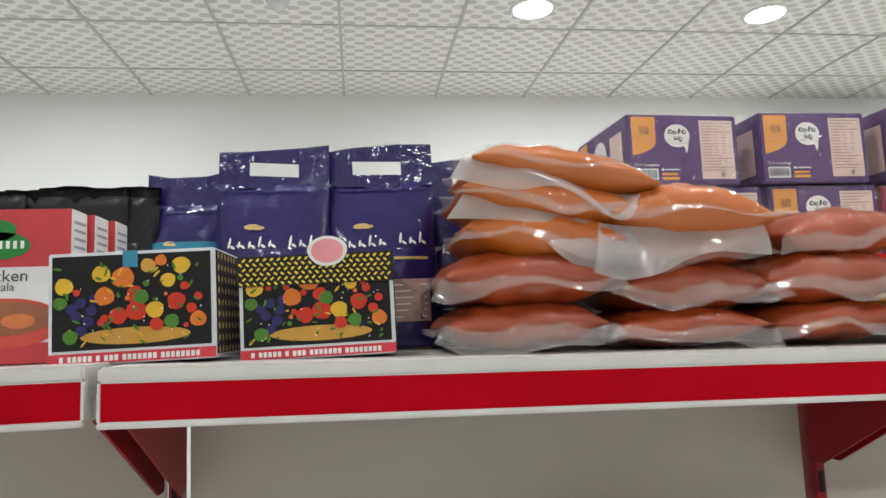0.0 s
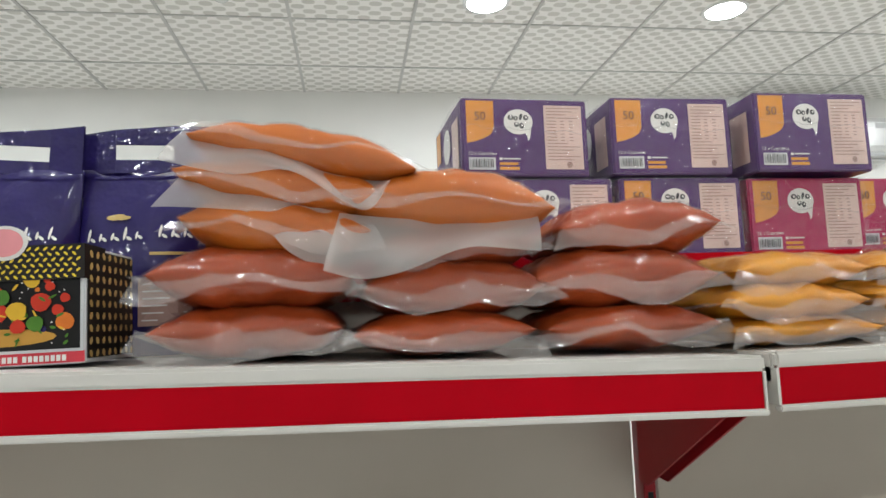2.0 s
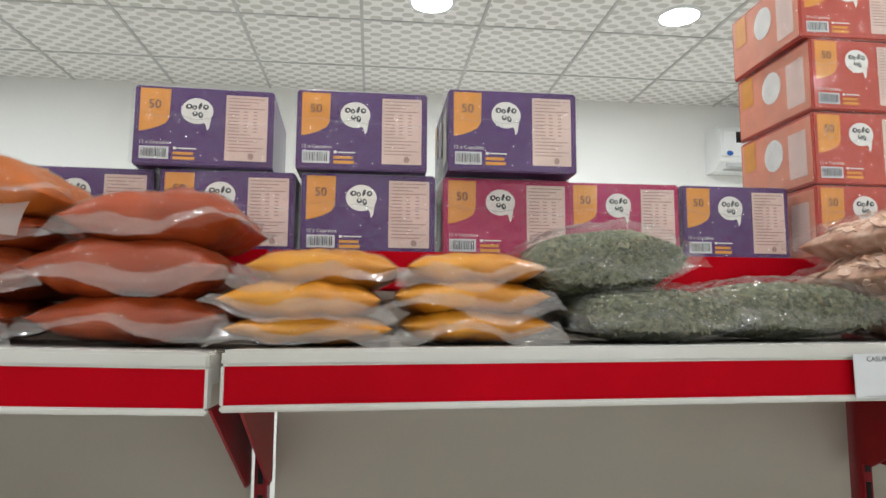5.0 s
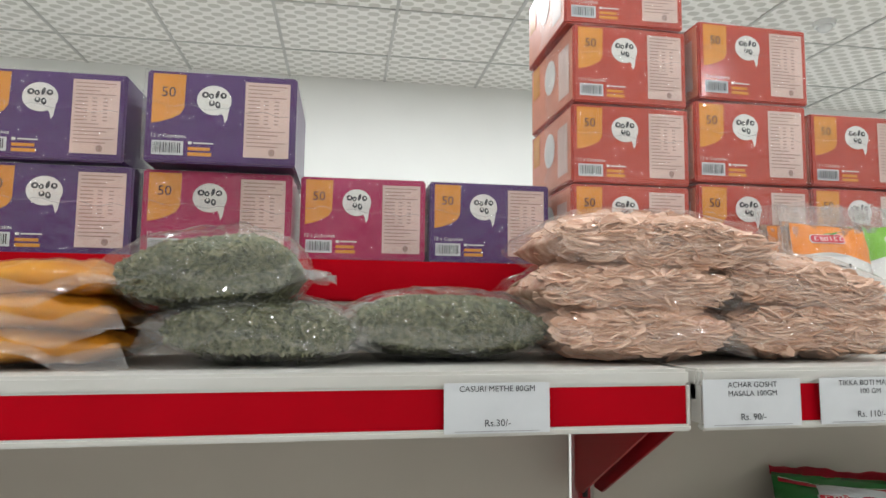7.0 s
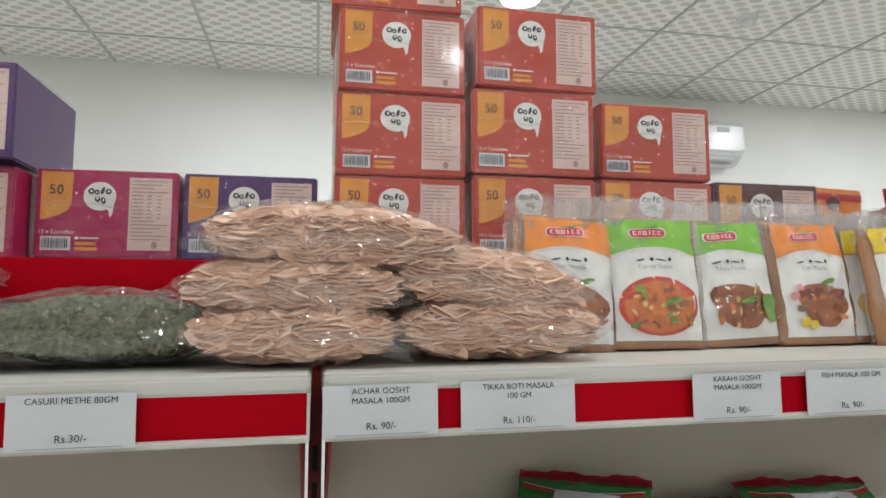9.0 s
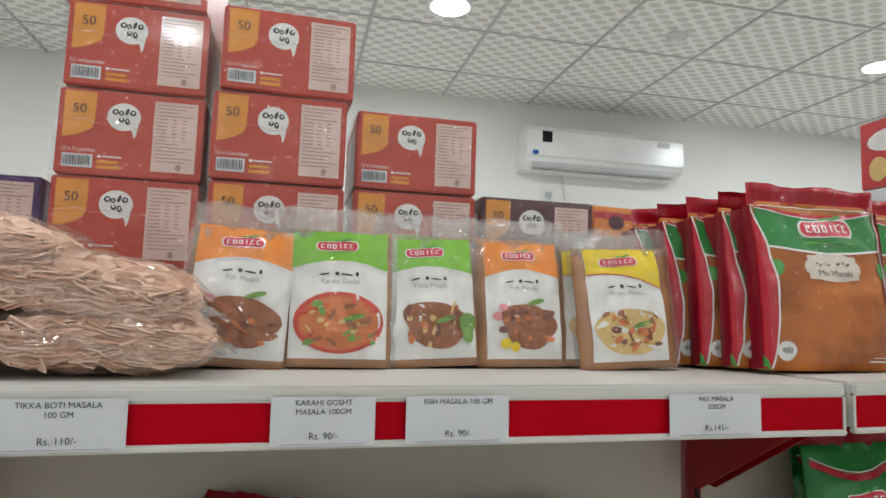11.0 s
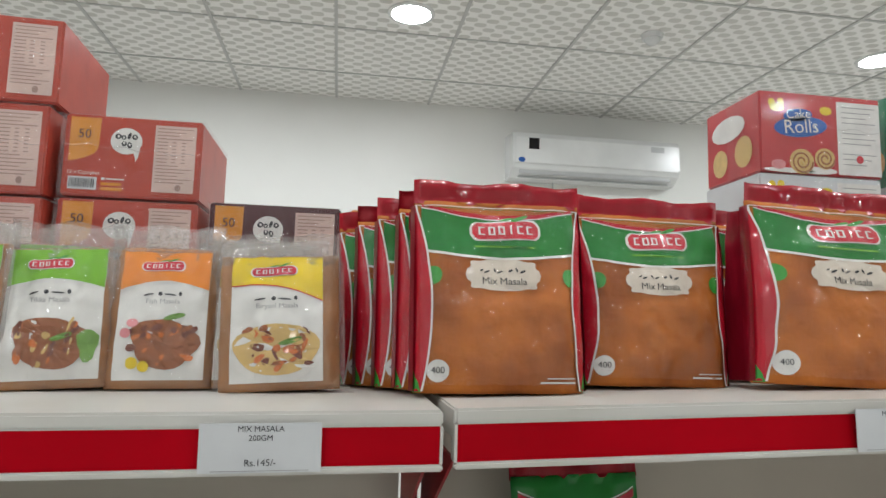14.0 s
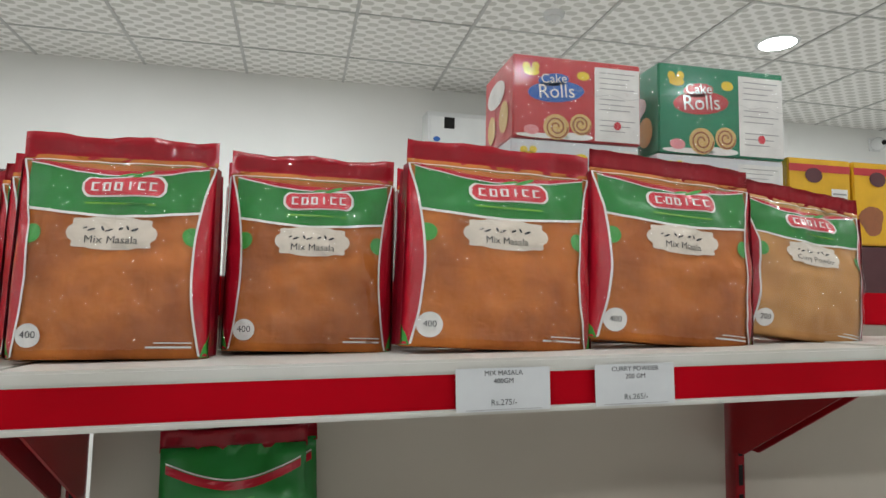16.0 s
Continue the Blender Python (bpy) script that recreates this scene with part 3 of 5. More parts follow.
# ---- cartons on the far side ----
def carton(name, x0, x1, yf, depth, z0, z1, card, side, label, group, parts_of, rz=0.0, wrap=True):
    w, h = (x1 - x0), (z1 - z0)
    e = thing(name, label, "box", group, pose((x0 + x1) / 2, yf, z0, 0, 0, rz))
    part("carton", box(-w / 2, w / 2, 0, depth, 0, h, 0.0018), card, e)
    if side:
        part("side_print", box(-w / 2 - 0.0006, -w / 2 + 0.001, 0.004, depth - 0.004, 0.004, h - 0.004), side, e)
    parts_of(e, w, h)
    if wrap:
        bm = bmesh.new()
        nx, nz = 14, 9
        grid = [[bm.verts.new((-w / 2 - 0.002 + (w + 0.004) * i / nx,
                               -0.0035 - 0.0018 * abs(noise.noise((i * 0.7 + x0 * 30, j * 0.8, z0 * 30))), h * j / nz)) for i in range(nx + 1)] for j in range(nz + 1)]
        for j in range(nz):
            for i in range(nx):
                bm.faces.new((grid[j][i], grid[j][i + 1], grid[j + 1][i + 1], grid[j + 1][i]))
        last = grid[nz]
        t1 = [bm.verts.new((v.co.x, depth * 0.5, h + 0.002 + 0.001 * math.sin(i * 2.1 + x0 * 40))) for i, v in enumerate(last)]
        t2 = [bm.verts.new((v.co.x, depth, h + 0.001)) for v in last]
        for p, q in ((last, t1), (t1, t2)):
            for i in range(nx):
                bm.faces.new((p[i], p[i + 1], q[i + 1], q[i]))
        # side folds
        l0 = [g[0] for g in grid]
        l1 = [bm.verts.new((-w / 2 - 0.004 - 0.002 * math.sin(j * 1.9 + z0 * 50), depth * 0.55, v.co.z)) for j, v in enumerate(l0)]
        for j in range(nz):
            bm.faces.new((l0[j], l0[j + 1], l1[j + 1], l1[j]))
        o = part("shrink_wrap", bm, WRAP, e, "clear creased shrink wrap", smooth=True)
        # the seal seam across the front
        bm = bmesh.new()
        pts = [(-w / 2 + w * i / 20, 0.62 * h - 0.08 * h * (i / 20) + 0.02 * h * math.sin(i * 1.3 + x0 * 20)) for i in range(21)]
        for (xa, za), (xb, zb) in zip(pts, pts[1:]):
            v = [bm.verts.new(c) for c in ((xa, -0.0062, za), (xb, -0.0062, zb), (xb, -0.0055, zb + 0.0011), (xa, -0.0055, za + 0.0011))]
            bm.faces.new(v)
        part("wrap_seam", bm, CRINKLE, e)
    return e


def cupcake_print(e, w, h):
    f = flat(0.0)
    amber = [(-0.46 * w, 0.965 * h), (-0.46 * w, 0.42 * h), (-0.40 * w, 0.44 * h), (-0.33 * w, 0.48 * h), (-0.275 * w, 0.53 * h), (-0.25 * w, 0.60 * h), (-0.245 * w, 0.965 * h)]
    part("amber_panel", draw([amber], f, 0.0005, 1), YELL_P, e)
    write("50", 0.155 * h, INK, e, -0.355 * w, -0.0012, 0.76 * h)
    o = s_oval(-0.055 * w, 0.70 * h, 0.115 * w, 0.165 * h, 22)
    bub = draw([o], f, 0.0005, 1)
    draw([[(-0.01 * w, 0.58 * h), (0.05 * w, 0.66 * h), (0.035 * w, 0.50 * h), (0.02 * w, 0.45 * h), (0.01 * w, 0.52 * h)]], f, 0.0004, 1, bub)
    part("speech_bubble", bub, WHITE_P, e)
    # brand mark as plain dark strokes
    bm = bmesh.new()
    for (x, z, rx, rz, a) in ((-0.115, 0.755, 0.024, 0.035, 0.2), (-0.075, 0.745, 0.018, 0.03, 0), (-0.035, 0.765, 0.012, 0.045, -0.3), (0.005, 0.755, 0.022, 0.034, 0.3),
                              (-0.07, 0.665, 0.02, 0.032, 0), (-0.03, 0.65, 0.018, 0.04, 0.2)):
        draw([s_oval(x * w, z * h, rx * w, rz * h, 10, a)], f, 0.0009, 1, bm)
    part("brand_mark", bm, INK, e)
    bm = bmesh.new()
    for (x, z, rx, rz) in ((-0.113, 0.755, 0.010, 0.017), (-0.075, 0.742, 0.007, 0.014), (0.007, 0.757, 0.009, 0.014), (-0.07, 0.675, 0.009, 0.019), (-0.029, 0.655, 0.007, 0.018)):
        draw([s_oval(x * w, z * h, rx * w, rz * h, 8)], f, 0.0012, 1, bm)
    part("brand_mark_hole", bm, WHITE_P, e)
    part("facts_panel", draw([s_rect(0.15 * w, 0.455 * w, 0.09 * h, 0.925 * h, 1)], f, 0.0005, 1), CREAM, e)
    bm = bmesh.new()
    for j in range(17):
        z = 0.88 * h - j * 0.042 * h
        if 4 <= j <= 10:
            draw([s_rect(0.17 * w, 0.25 * w, z, z + 0.012 * h, 1), s_rect(0.28 * w, 0.31 * w, z, z + 0.012 * h, 1), s_rect(0.35 * w, 0.38 * w, z, z + 0.012 * h, 1)], f, 0.0008, 1, bm)
        else:
            draw([s_rect(0.17 * w, (0.43 - 0.05 * ((j * 7) % 3)) * w, z, z + 0.012 * h, 1)], f, 0.0008, 1, bm)
    draw([s_oval(0.34 * w, 0.15 * h, 0.022 * w, 0.04 * h, 12)], f, 0.0008, 1, bm)
    part("small_print", bm, CREAM_TXT, e)
    part("barcode_panel", draw([s_rect(-0.45 * w, -0.245 * w, 0.08 * h, 0.235 * h, 1)], f, 0.0005, 1), PAPER, e)
    bm = bmesh.new()
    x = -0.44
    rnd = random.Random(4)
    while x < -0.26:
        d = rnd.choice((0.003, 0.005, 0.008))
        draw([s_rect(x * w, (x + d) * w, 0.105 * h, 0.215 * h, 1)], f, 0.0009, 1, bm)
        x += d + rnd.choice((0.004, 0.006))
    part("barcode", bm, INK, e)
    write("12 x Cupcakes", 0.062 * h, WHITE_P, e, -0.345 * w, -0.0012, 0.285 * h)
    bm = draw([s_rect(-0.215 * w, -0.19 * w, 0.205 * h, 0.235 * h, 1), s_rect(-0.18 * w, -0.05 * w, 0.213 * h, 0.228 * h, 1)], f, 0.0006, 1)
    part("small_print", bm, WHITE_P, e)
    part("amber_bar", draw([s_rect(-0.215 * w, -0.07 * w, 0.14 * h, 0.175 * h, 1), s_rect(-0.215 * w, -0.06 * w, 0.08 * h, 0.118 * h, 1)], f, 0.0006, 1), YELL_P, e)


def side_print(e, w, h, depth, card):
    """What shows on the short side of a carton: bubble and pale panel."""
    f = lambda y, z, lift: (-w / 2 - 0.0007 - lift, y, z)
    bm = draw([s_oval(depth * 0.5, 0.6 * h, 0.13 * depth, 0.24 * h, 14)], f, 0.0004, 1)
    part("speech_bubble", bm, WHITE_P, e)
    part("facts_panel", draw([s_rect(depth * 0.08, depth * 0.3, 0.15 * h, 0.8 * h, 1)], f, 0.0004, 1), CREAM, e)
    part("amber_panel", draw([s_rect(depth * 0.76, depth * 0.93, 0.5 * h, 0.95 * h, 1)], f, 0.0004, 1), YELL_P, e)


PUR = "purple cupcake carton in creased shrink wrap, stacked"
PNK = "magenta cupcake carton in creased shrink wrap, stacked"
SAL = "salmon-red cupcake carton in creased shrink wrap, in a tall stack"
BRN = "dark brown cupcake carton in shrink wrap on the far shelf"
# x0, x1, front y, z0, z1, kind, turn
CARTONS = [
    (0.165, 0.310, 0.885, 1.505, 1.597, "p", 2), (0.318, 0.465, 0.883, 1.505, 1.597, "p", 0), (0.472, 0.623, 0.88, 1.505, 1.597, "p", 0),
    (0.632, 0.782, 0.88, 1.503, 1.596, "k", 0), (0.789, 0.928, 0.908, 1.509, 1.601, "k", -1), (0.933, 1.073, 0.908, 1.509, 1.601, "p", 0),
    (0.289, 0.439, 0.880, 1.600, 1.690, "p", 2.5), (0.465, 0.613, 0.876, 1.600, 1.692, "p", 0), (0.636, 0.785, 0.862, 1.600, 1.695, "p", 0),
    (1.091, 1.234, 0.88, 1.509, 1.600, "s", 0), (1.092, 1.235, 0.88, 1.602, 1.693, "s", 0), (1.094, 1.234, 0.88, 1.696, 1.788, "s", 1), (1.085, 1.230, 0.88, 1.790, 1.882, "s", -1),
    (1.244, 1.389, 0.88, 1.512, 1.606, "s", 0), (1.243, 1.388, 0.88, 1.609, 1.706, "s", 0), (1.249, 1.394, 0.88, 1.709, 1.803, "s", 2),
    (1.400, 1.544, 0.89, 1.517, 1.609, "s", 0), (1.401, 1.544, 0.89, 1.612, 1.702, "s", 0),
    (1.555, 1.700, 0.90, 1.520, 1.614, "b", 0),
]
BASE = [(0.10 + 0.1495 * k, 0.245 + 0.1495 * k, 0.885, 1.409, 1.502, "kkpkkpsssbb"[k], 0) for k in range(11)]
KINDS = {"p": (PURPLE, None, PUR), "k": (PINK, None, PNK), "s": (SALMON, PEACH, SAL), "b": (BROWN, None, BRN)}
for x0, x1, yf, z0, z1, kd, rz in CARTONS + BASE:
    card, side, label = KINDS[kd]
    e = carton("carton_box", x0, x1, yf, 0.16, z0, z1, card, side, label, "cupcake cartons on the far shelf", cupcake_print, rz)
    side_print(e, x1 - x0, z1 - z0, 0.16, card)


def rolls_print(card2):
    def go(e, w, h):
        f = flat(0.0)
        part("facts_panel", draw([s_rect(0.13 * w, 0.49 * w, 0.02 * h, 0.93 * h, 1)], f, 0.0005, 1), WHITE_P, e)
        bm = bmesh.new()
        for j in range(12):
            if j in (4, 8):
                continue
            draw([s_rect(0.17 * w, (0.45 - 0.04 * (j % 3)) * w, (0.86 - j * 0.065) * h, (0.87 - j * 0.065) * h, 1)], f, 0.0008, 1, bm)
        part("small_print", bm, GREY_INK, e)
        part("seal_mark", draw([s_oval(0.31 * w, 0.22 * h, 0.03 * w, 0.05 * h, 12)], f, 0.0009, 1), LOGO_RED, e)
        part("amber_mark", draw([s_oval(-0.40 * w, 0.86 * h, 0.03 * w, 0.05 * h, 10), s_oval(-0.36 * w, 0.80 * h, 0.06 * w, 0.05 * h, 10), s_oval(-0.33 * w, 0.87 * h, 0.03 * w, 0.05 * h, 10),
                                 s_oval(0.04 * w, 0.80 * h, 0.05 * w, 0.055 * h, 12)], f, 0.0006, 1), YELL2, e)
        # brand mark as plain pale strokes over a dark backing
        part("mark_backing", draw([s_oval(-0.17 * w, 0.58 * h, 0.22 * w, 0.13 * h, 18, 0.1), s_oval(-0.19 * w, 0.72 * h, 0.12 * w, 0.08 * h, 14, 0.15)], f, 0.0006, 1), card2, e)
        for body, size, x, z in (("Cake", 0.16, -0.19, 0.73), ("Rolls", 0.24, -0.17, 0.575)):
            ob = write(body, size * h, WHITE_P, e, x * w, -0.0016, z * h)
            ob.rotation_euler = (0, radians(-5), 0)
        part("white_sweep", draw([s_oval(-0.27 * w, 0.035 * h, 0.21 * w, 0.03 * h, 16), s_oval(-0.05 * w, 0.05 * h, 0.17 * w, 0.045 * h, 16)], f, 0.0006, 1), WHITE_P, e)
        for x, z, r in ((-0.17, 0.15, 0.10), (0.02, 0.2, 0.085)):
            part("swirl_cake", draw([s_oval(x * w, z * h, r * w, r * w * 0.95, 18)], f, 0.0008, 1), FOOD[2], e)
            bm = bmesh.new()
            for k in range(30):
                a0, a1 = k * 0.42, (k + 1) * 0.42
                r0, r1 = (0.12 + 0.72 * k / 30) * r * w, (0.12 + 0.72 * (k + 1) / 30) * r * w
                c = [((x * w + q * math.cos(a)), z * h + q * math.sin(a)) for q, a in ((r0, a0), (r0 + 0.012 * w, a0), (r1 + 0.012 * w, a1), (r1, a1))]
                bm.faces.new([bm.verts.new(f(px, pz, 0.0012)) for px, pz in c])
            part("swirl_line", bm, FOOD[0], e)
        part("berry_mark", draw([s_oval(-0.36 * w, 0.1 * h, 0.06 * w, 0.06 * h, 12)], f, 0.0008, 1), PINK_P, e)
    return go


def stack_rolls(x0, x1, yf, card, backing, label):
    for i, (z0, z1) in enumerate(((1.409, 1.482), (1.484, 1.588), (1.590, 1.692), (1.694, 1.804 if x0 < 2.4 else 1.822))):
        e = carton("carton_box", x0 + 0.003 * (i % 2), x1 + 0.003 * (i % 2), yf, 0.125, z0, z1, card if i != 2 else PAPER, None, label, "swiss roll cartons on the far shelf", rolls_print(backing), 0)
    f = lambda y, z, lift: (-(x1 - x0) / 2 - 0.0007 - lift, y, z)
    part("side_swirl", draw([s_oval(0.035, 0.035, 0.02, 0.022, 14), s_oval(0.09, 0.03, 0.018, 0.02, 14)], f, 0.0005, 1), FOOD[2], e)
    part("side_mark", draw([s_oval(0.07, 0.075, 0.04, 0.018, 14)], f, 0.0005, 1), WHITE_P, e)


stack_rolls(2.236, 2.416, 0.905, REDCARD, BLUE_P, "red swiss roll carton in creased shrink wrap")
stack_rolls(2.455, 2.656, 0.925, GREENCARD, REDCARD, "green swiss roll carton in creased shrink wrap")


def snack_print(e, w, h):
    f = flat(0.0)
    part("top_band", draw([s_rect(-0.49 * w, 0.49 * w, 0.84 * h, 0.93 * h, 2)], f, 0.0005, 1), REDCARD, e)
    part("round_mark", draw([s_oval(-0.1 * w, 0.8 * h, 0.14 * w, 0.09 * h, 14)], f, 0.0009, 1), BROWN, e)
    part("window_panel", draw([s_rect(0.18 * w, 0.44 * w, 0.2 * h, 0.65 * h, 2)], f, 0.0006, 1), WHITE_P, e)
    part("picture", draw([s_oval(-0.22 * w, 0.3 * h, 0.2 * w, 0.18 * h, 16, 0.2, 0.1)], f, 0.0006, 1), FOOD[0], e)
    bm = bmesh.new()
    for j in range(6):
        draw([s_rect(0.2 * w, 0.42 * w, (0.58 - j * 0.06) * h, (0.6 - j * 0.06) * h, 1)], f, 0.0009, 1, bm)
    part("small_print", bm, GREY_INK, e)


for x0, x1 in ((2.685, 2.795), (2.80, 2.91), (2.915, 3.025)):
    carton("carton_box", x0, x1, 0.95, 0.14, 1.409, 1.578, BROWN, None, "dark brown carton on the far shelf", "snack cartons on the far shelf", lambda e, w, h: None, 0, wrap=False)
    carton("carton_box", x0, x1, 0.95, 0.14, 1.580, 1.708, YCARD, None, "yellow and red snack carton stacked on the far shelf", "snack cartons on the far shelf", snack_print, 0, wrap=False)
for z0, z1 in ((1.409, 1.512), (1.514, 1.618)):
    carton("carton_box", 1.712, 1.80, 0.93, 0.15, z0, z1, ORANGE_P, BROWN, "orange and brown snack carton on the far shelf", "snack cartons on the far shelf", snack_print, 8)


# ---- soft bags lying on the shelf ----
def pillow_fn(L, D, H, seed, wr=0.06):
    """Half-thickness of a filled bag over its plan, corners pinched flat."""
    def half(u, v):
        a = max(0.0, (1 - abs(u) ** 3.0)) ** 0.68 * max(0.0, (1 - abs(v) ** 4.0)) ** 0.5
        return H / 2 * a * (1 + wr * noise.noise((u * 2.2 + seed, v * 2.2, seed * 1.7)) * 2)
    return half


def pillow(L, D, H, seed, bend=0.0, nu=44, nv=26, grow=0.0):
    half = pillow_fn(L, D, H, seed)
    bm = bmesh.new()
    top, bot = [], []
    for j in range(nv + 1):
        v = -1 + 2 * j / nv
        v = math.sin(v * math.pi / 2)
        rt, rb = [], []
        for i in range(nu + 1):
            u = math.sin((-1 + 2 * i / nu) * math.pi / 2)
            h = half(u, v) + grow
            x = u * L / 2 * (1 - 0.05 * (1 - abs(v)) * 0 + 0.02 * math.sin(3 * v + seed)) + 0.0
            y = v * D / 2 * (1 + 0.03 * math.sin(4 * u + seed))
            sag = bend * (u * u)
            wz = 0.0035 * noise.noise((u * 3 + seed * 3, v * 3, 5.0)) * (1 - abs(u) ** 3)
            # creases that run in from the pinched ends
            fan = math.atan2(v, 1.15 - abs(u))
            h *= 1 + 0.16 * abs(u) ** 2 * noise.noise((fan * 5 + seed, u, 2.0)) - 0.10 * (1 - abs(noise.noise((u * 2.6 + seed, v * 1.4 + u, 8.0)))) ** 6
            rt.append(bm.verts.new((x, y, H / 2 + h - sag + wz)))
            rb.append(bm.verts.new((x, y, H / 2 - h * 0.94 - sag + wz)) if 0 < i < nu and 0 < j < nv else None)
        top.append(rt), bot.append([q or rt[k] for k, q in enumerate(rb)])
    for j in range(nv):
        for i in range(nu):
            bm.faces.new((top[j][i], top[j][i + 1], top[j + 1][i + 1], top[j + 1][i]))
            f = (bot[j][i], bot[j + 1][i], bot[j + 1][i + 1], bot[j][i + 1])
            if len(set(f)) == 4 and set(f) != {top[j][i], top[j][i + 1], top[j + 1][i + 1], top[j + 1][i]}:
                try:
                    bm.faces.new(f)
                except ValueError:
                    pass
    return bm, half


def skirt(L, D, H, seed, out=0.014, drop=0.012, rise=0.0, ends=0.012):
    """The flat sealed seam of film along the front of a bag."""
    bm = bmesh.new()
    n = 26
    rows = []
    for r in range(5):
        row = []
        for i in range(n + 1):
            u = -1 + 2 * i / n
            wob = 0.004 * math.sin(5 * u + seed) + 0.003 * noise.noise((u * 4, seed, 1))
            x = u * (L / 2 + ends * (0.3 + 0.7 * r / 4))
            y = -D / 2 * 0.99 - 0.0015 - out * 0.45 * r / 4 * (1 + 0.3 * math.sin(3 * u + seed))
            z = H / 2 + wob + rise * (1 - u * u) - drop * (r / 4) * (1 + 0.5 * math.sin(2.3 * u + 2 * seed))
            row.append(bm.verts.new((x, y, z)))
        rows.append(row)
    for a, b_ in zip(rows, rows[1:]):
        for i in range(n):
            bm.faces.new((a[i], a[i + 1], b_[i + 1], b_[i]))
    return bm


def powder_bag(x0, x1, z0, z1, yc, powder, label, group, seed, bend=0.0, rz=0.0, ry=0.0, out=0.014, drop=0.012, D=0.15, rise=0.0):
    L, H = (x1 - x0) * 0.97, (z1 - z0) * 1.12
    e = thing("powder_bag", label, "bag", group, pose((x0 + x1) / 2, yc, z0, 0, ry, rz))
    bm, half = pillow(L, D, H, seed, bend)
    part("filling", bm, powder, e, smooth=True)
    bm, _ = pillow(L * 1.012, D * 1.015, H, seed, bend, grow=0.0012)
    part("film", bm, POWDER_FILM, e, "clear glossy plastic", smooth=True)
    part("film_seam", skirt(L, D, H, seed, out, drop, rise), MILKY, e, "milky plastic seam", smooth=True)
    # the gathered corners of film at both ends
    for s in (-1, 1):
        bm = bmesh.new()
        v = []
        for j in range(7):
            t = -1 + 2 * j / 6
            v.append((bm.verts.new((s * L / 2 * 0.95, t * D / 2 * 0.8, H / 2 + 0.002 * math.sin(j + seed))),
                      bm.verts.new((s * (L / 2 + 0.010 + 0.004 * math.sin(2 * j + seed)), t * D / 2 * 0.86, H / 2 - 0.004 + 0.004 * math.sin(1.7 * j + seed)))))
        for p, q in zip(v, v[1:]):
            bm.faces.new((p[0], p[1], q[1], q[0]))
        part("film_end", bm, MILKY, e, smooth=True)
    return e


CH = "clear bag of red-brown chilli powder in a pile"
CHO = "clear bag of orange chilli powder with a loose film edge"
TU = "clear bag of yellow turmeric powder in a pile"
GB = "powder bags piled on the shelf"
S = shelf_z
powder_bag(0.022, 0.160, S(0.09) + 0.001, 1.455, 0.71, CHILI, CH, GB, 1.0, out=0.012, drop=0.016)
powder_bag(0.020, 0.166, 1.449, 1.497, 0.71, CHILI, CH, GB, 2.0, out=0.010, ry=2)
powder_bag(0.040, 0.178, 1.487, 1.533, 0.715, CHILI_O, CHO, GB, 3.0, ry=5)
second_bag = powder_bag(0.036, 0.190, 1.520, 1.560, 0.715, CHILI_O, CHO, GB, 4.0, ry=8, out=0.008, drop=0.006)
top_bag = powder_bag(0.046, 0.212, 1.549, 1.588, 0.715, CHILI_O, CHO, GB, 5.0, bend=0.006, ry=9, out=0.008, drop=0.006, rise=0.004)
powder_bag(0.162, 0.298, S(0.23) + 0.001, 1.446, 0.71, CHILI, CH, GB, 6.0, out=0.008, drop=0.016)
powder_bag(0.168, 0.312, 1.441, 1.484, 0.715, CHILI, CH, GB, 7.0)
powder_bag(0.180, 0.310, 1.478, 1.515, 0.725, CHILI, CH, GB, 7.5)
right_bag = powder_bag(0.160, 0.318, 1.503, 1.553, 0.71, CHILI_O, CHO, GB, 8.0, bend=0.006, out=0.008, drop=0.006, ry=3)
powder_bag(0.304, 0.446, S(0.37) + 0.001, 1.447, 0.715, CHILI, CH, GB, 9.0)
powder_bag(0.298, 0.443, 1.441, 1.490, 0.715, CHILI, CH, GB, 10.0)
powder_bag(0.322, 0.453, 1.482, 1.529, 0.72, CHILI, CH, GB, 11.0, ry=-2)
powder_bag(0.446, 0.570, S(0.51) + 0.001, 1.434, 0.70, TURM, TU, GB, 12.0, out=0.012, drop=0.014)
powder_bag(0.440, 0.562, 1.428, 1.459, 0.70, TURM, TU, GB, 13.0, out=0.012)
powder_bag(0.457, 0.575, 1.453, 1.484, 0.71, TURM, TU, GB, 14.0)
powder_bag(0.574, 0.693, S(0.63) + 0.001, 1.438, 0.71, TURM, TU, GB, 15.0, out=0.012, drop=0.012)
powder_bag(0.570, 0.690, 1.433, 1.462, 0.71, TURM, TU, GB, 16.0, out=0.012)
powder_bag(0.580, 0.688, 1.456, 1.484, 0.715, TURM, TU, GB, 17.0)


def along(pts, f):
    """A point on the smooth line through pts at the fraction f of their count."""
    q = f * (len(pts) - 1)
    i = min(int(q), len(pts) - 2)
    q -= i
    p = [pts[max(0, i - 1)], pts[i], pts[i + 1], pts[min(len(pts) - 1, i + 2)]]
    return [0.5 * (2 * p[1][k] + (p[2][k] - p[0][k]) * q + (2 * p[0][k] - 5 * p[1][k] + 4 * p[2][k] - p[3][k]) * q * q
                   + (3 * p[1][k] - p[0][k] - 3 * p[2][k] + p[3][k]) * q ** 3) for k in (0, 1)]


